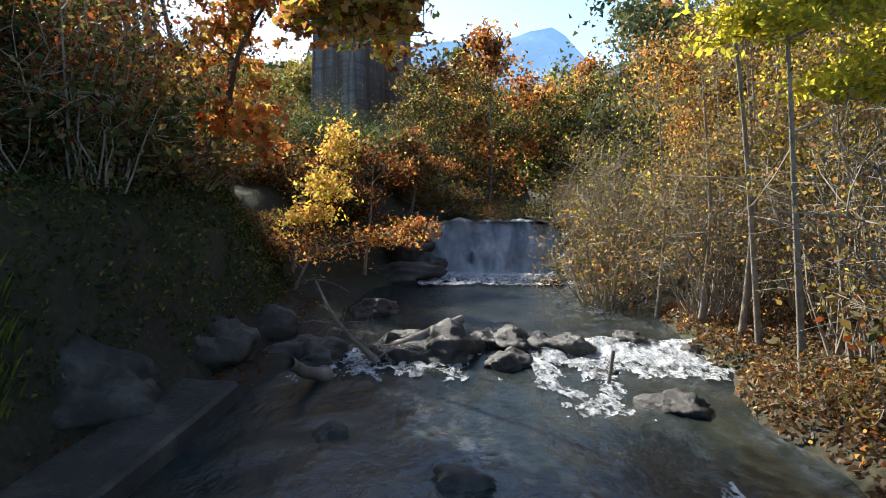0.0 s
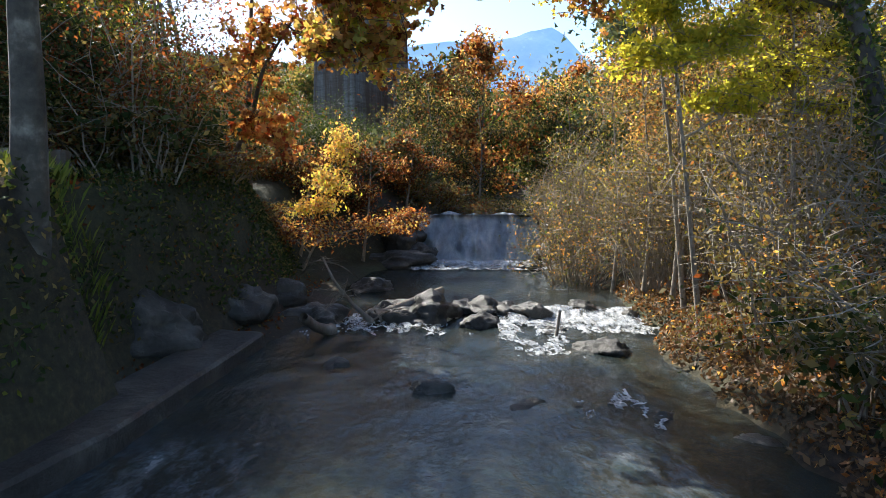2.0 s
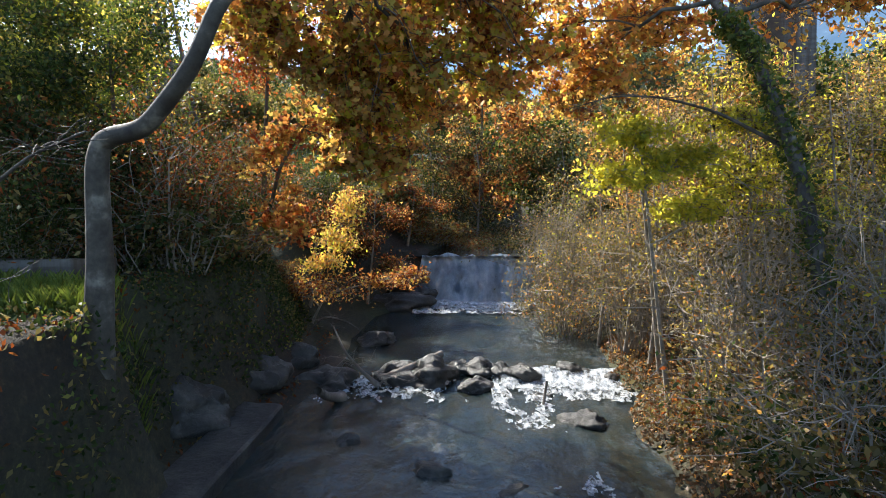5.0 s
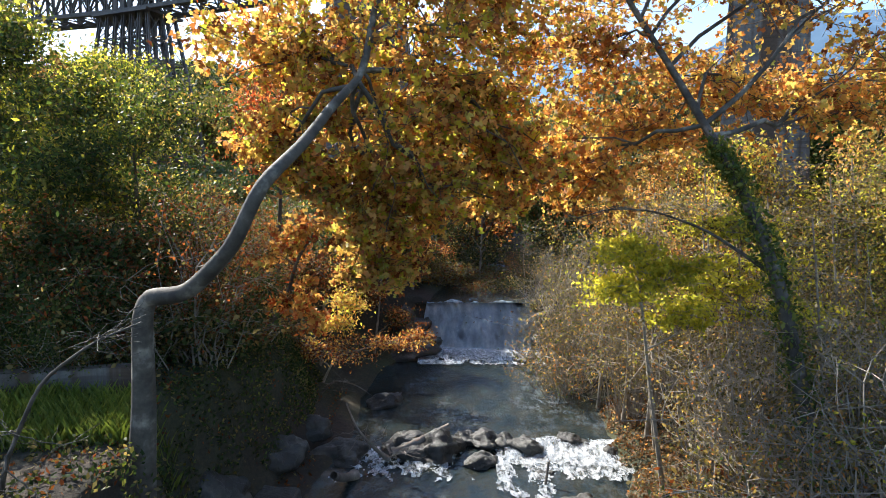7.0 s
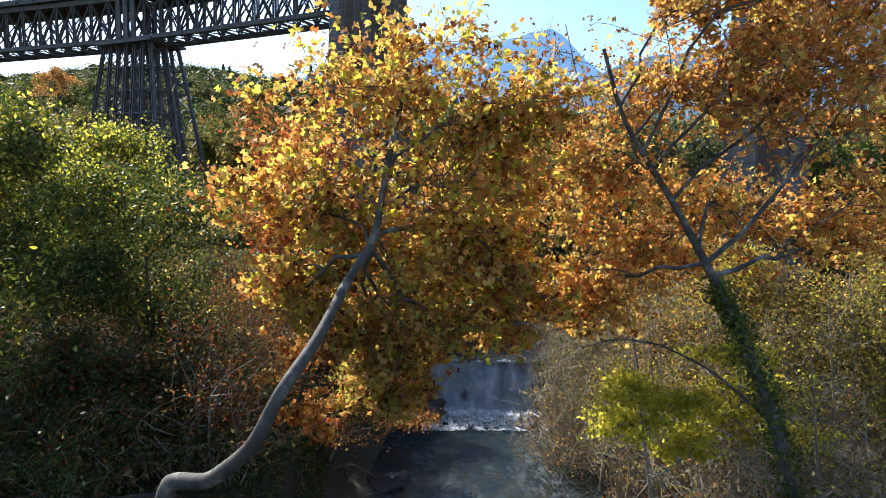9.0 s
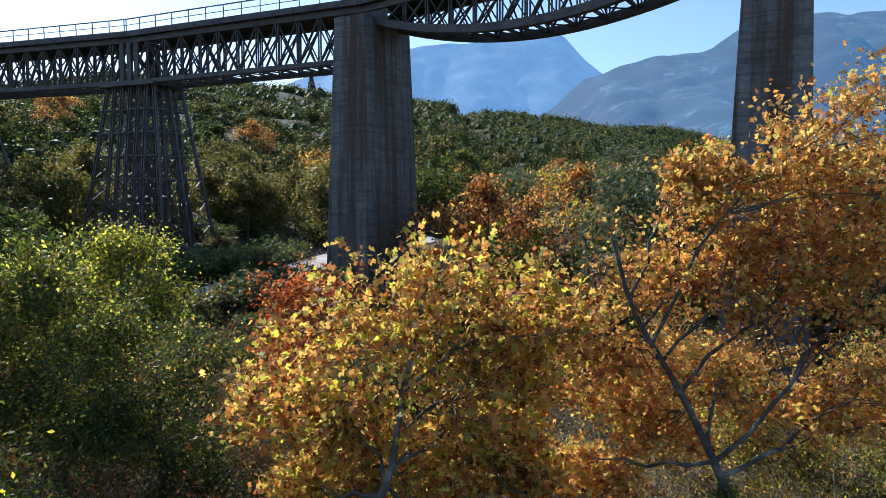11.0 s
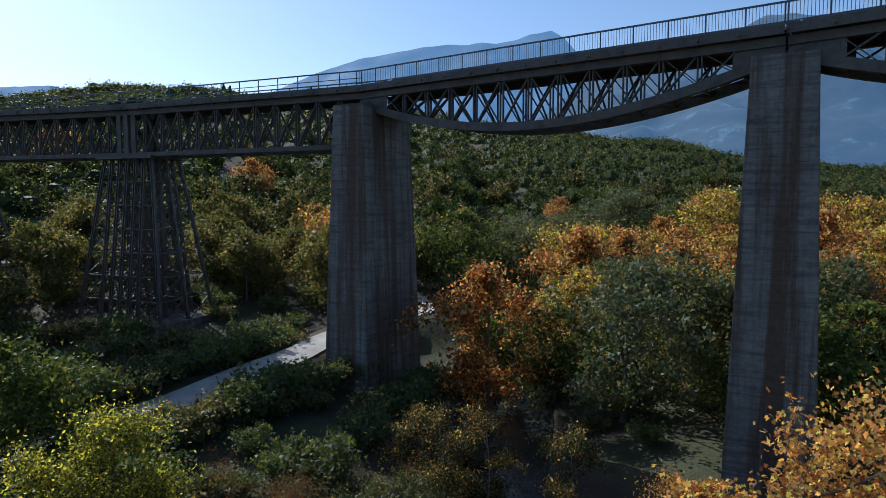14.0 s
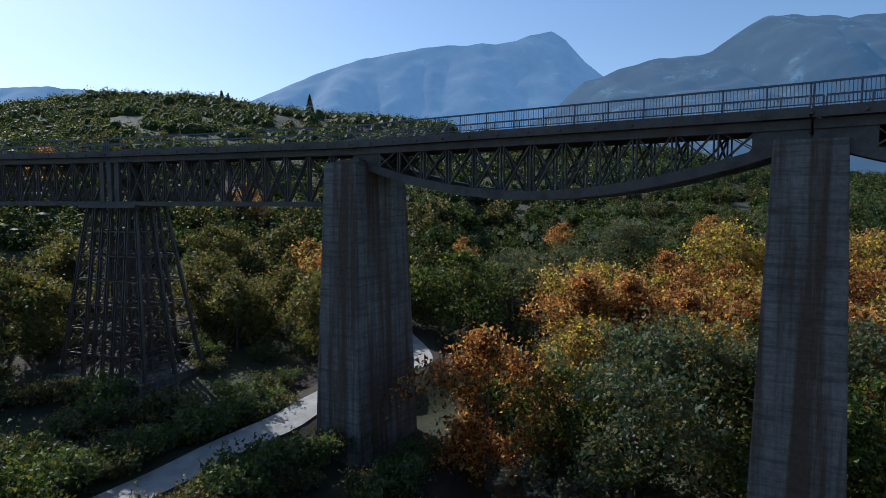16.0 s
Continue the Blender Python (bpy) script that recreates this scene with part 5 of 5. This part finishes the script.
for v in bm.verts:
    v.co += Vector((noise.noise(v.co * 2) * 0.04, noise.noise(v.co * 2.3) * 0.04, noise.noise(v.co * 3) * 0.03))
bmesh.ops.recalc_face_normals(bm, faces=bm.faces)
tagged(part("channel_wall", bm, ROCK), "worn low concrete wall along the edge of the stream", "wall", kind="structure")

# upper retaining wall on the left bank
bm = bmesh.new()
bar(bm, (-10.5, 6.3, 2.85), (-5.55, 7.4, 2.8), 0.45, 1.2)
bmesh.ops.subdivide_edges(bm, edges=bm.edges, cuts=8, use_grid_fill=True)
for v in bm.verts:
    v.co += Vector((noise.noise(v.co * 1.7), noise.noise(v.co * 1.9 + Vector((3, 0, 0))), noise.noise(v.co * 2.1))) * 0.06
tagged(part("stone_wall", bm, CONCRETE), "old rough retaining wall on the bank", "wall", kind="structure")

# fallen log with bleached stub and driftwood
LOG = rough_stuff("driftwood", [(0.3, (0.10, 0.075, 0.055)), (0.6, (0.24, 0.20, 0.16)), (0.8, (0.45, 0.41, 0.35))], 2.5, 16.0, 0.85, 0.02, stretch=(1, 1, 0.4))
tree("fallen_branch", [(-1.20, 11.04, 0.01), (-1.56, 10.80, 0.43), (-1.92, 10.68, 0.91), (-2.28, 11.28, 1.39)], 0.06, 0.02, [(-1.80, 10.80, 0.67, 0.7, 0.4, 0.4), (-0.72, 10.56, 0.31, 0.5, 0.3, 0.25)], LOG, [], "tangled dead branches caught on the boulders", "driftwood", seed=21, limbs=6, twigs=4, bare=1.0, fork_from=0.0)
tree("fallen_log", [(-1.92, 10.08, 0.01), (-2.10, 9.48, 0.21), (-2.22, 9.00, 0.49)], 0.11, 0.09, [], LOG, [], "bleached broken log stub in the stream", "driftwood", seed=22)
tree("fallen_log", [(-1.08, 11.16, 0.09), (-0.36, 11.40, 0.37), (0.36, 11.76, 0.61)], 0.12, 0.08, [], LOG, [], "pale log lying across the boulder", "driftwood", seed=23)
tree("stake", [(2.54, 9.60, -0.29), (2.59, 9.66, 0.07), (2.66, 9.72, 0.49)], 0.035, 0.03, [], LOG, [], "dark wooden stake leaning in the stream", "stake", seed=24)
tree("driftwood_branch", [(-3.60, 14.88, 0.55), (-3.12, 14.64, 1.03), (-2.40, 14.40, 0.91), (-1.92, 14.40, 0.55)], 0.03, 0.01, [(-2.88, 14.64, 0.91, 0.9, 0.5, 0.4)], PALE_BARK, [], "pale dry branches hanging over the stream", "driftwood", seed=25, limbs=7, twigs=4, bare=1.0, fork_from=0.0)


def ivy(name, count, area, mats, label, seed, size):
    """Leaves clinging to a steep bank."""
    rng, rnd2 = np.random.default_rng(seed), random.Random(seed)
    x0, x1, y0, y1 = area
    pts = []
    while len(pts) < count:
        x, y = rnd2.uniform(x0, x1), rnd2.uniform(y0, y1)
        z = land(x, y)
        steep = abs(land(x + 0.15, y) - land(x - 0.15, y)) / 0.3
        if z > water_z(y) + 0.5 and rnd2.random() < 0.15 + steep * 0.5 and noise.noise(Vector((x * 0.9, y * 0.9, z))) > -0.25:
            pts.append((x + rnd2.uniform(0, 0.12), y - rnd2.uniform(0, 0.1), z + rnd2.uniform(-0.02, 0.22)))
    root = new(name)
    tagged(root, label, "ivy", kind="stuff")
    pts = np.array(pts)
    which = rng.random(len(pts))
    acc = 0.0
    for mat, share in mats:
        leaves("leaf", pts[(which >= acc) & (which < acc + share)], size, "oval", mat, root, rng, 0.4)
        acc += share


ivy("ivy", 16000, (-7.5, -3.4, -4, 16), [(SCRUB, 0.6), (GREEN, 0.15), (OLIVE, 0.25)], "dark ivy and weeds covering the steep bank", 125, 0.10)


def litter(name, count, area, mats, label, seed, size):
    """Fallen leaves lying on the ground."""
    rng, rnd2 = np.random.default_rng(seed), random.Random(seed)
    x0, x1, y0, y1 = area
    pts = []
    while len(pts) < count:
        x, y = rnd2.uniform(x0, x1), rnd2.uniform(y0, y1)
        if land(x, y) > water_z(y) + 0.03:
            pts.append((x, y, land(x, y) + 0.015 + 0.03 * rnd2.random()))
    root = new(name)
    tagged(root, label, "leaf litter", kind="stuff")
    pts = np.array(pts)
    which = rng.random(len(pts))
    acc = 0.0
    for mat, share in mats:
        leaves("leaf", pts[(which >= acc) & (which < acc + share)], size, "oval", mat, root, rng, 0.0)
        acc += share


litter("leaf_litter", 42000, (3, 12, 0, 15), [(ORANGE, 0.1), (DRY, 0.9)], "fallen brown and orange leaves on the bank", 121, 0.11)
litter("leaf_litter", 5000, (-10, -2.9, 0, 16), [(RUST, 0.7), (OLIVE, 0.3)], "fallen brown leaves on the bank", 122, 0.11)


def grass(name, count, area, mat, label, seed, height):
    x0, x1, y0, y1 = area
    rnd2 = random.Random(seed)
    vs, fs = [], []
    for _ in range(count):
        x, y = rnd2.uniform(x0, x1), rnd2.uniform(y0, y1)
        z = land(x, y)
        a, h = rnd2.uniform(0, 6.28), height * rnd2.uniform(0.5, 1.2)
        w = 0.008 + 0.006 * rnd2.random()
        dx, dy = math.cos(a), math.sin(a)
        b = len(vs)
        vs += [(x - dy * w, y + dx * w, z - 0.02), (x + dy * w, y - dx * w, z - 0.02), (x + dx * h * 0.2 + dy * w * 0.7, y + dy * h * 0.2 - dx * w * 0.7, z + h * 0.6), (x + dx * h * 0.5, y + dy * h * 0.5, z + h)]
        fs.append((b, b + 1, b + 2, b + 3))
    tagged(part(name, (vs, [], fs), mat), label, "grass", kind="stuff")


GRASS = leaf_stuff("grass_blade", [(0.08, 0.12, 0.02), (0.14, 0.19, 0.03), (0.22, 0.24, 0.05)], 0.45)
grass("grass", 4500, (-8.5, -4.6, 4.7, 6.8), GRASS, "bright grass on the ledge of the bank", 131, 0.35)
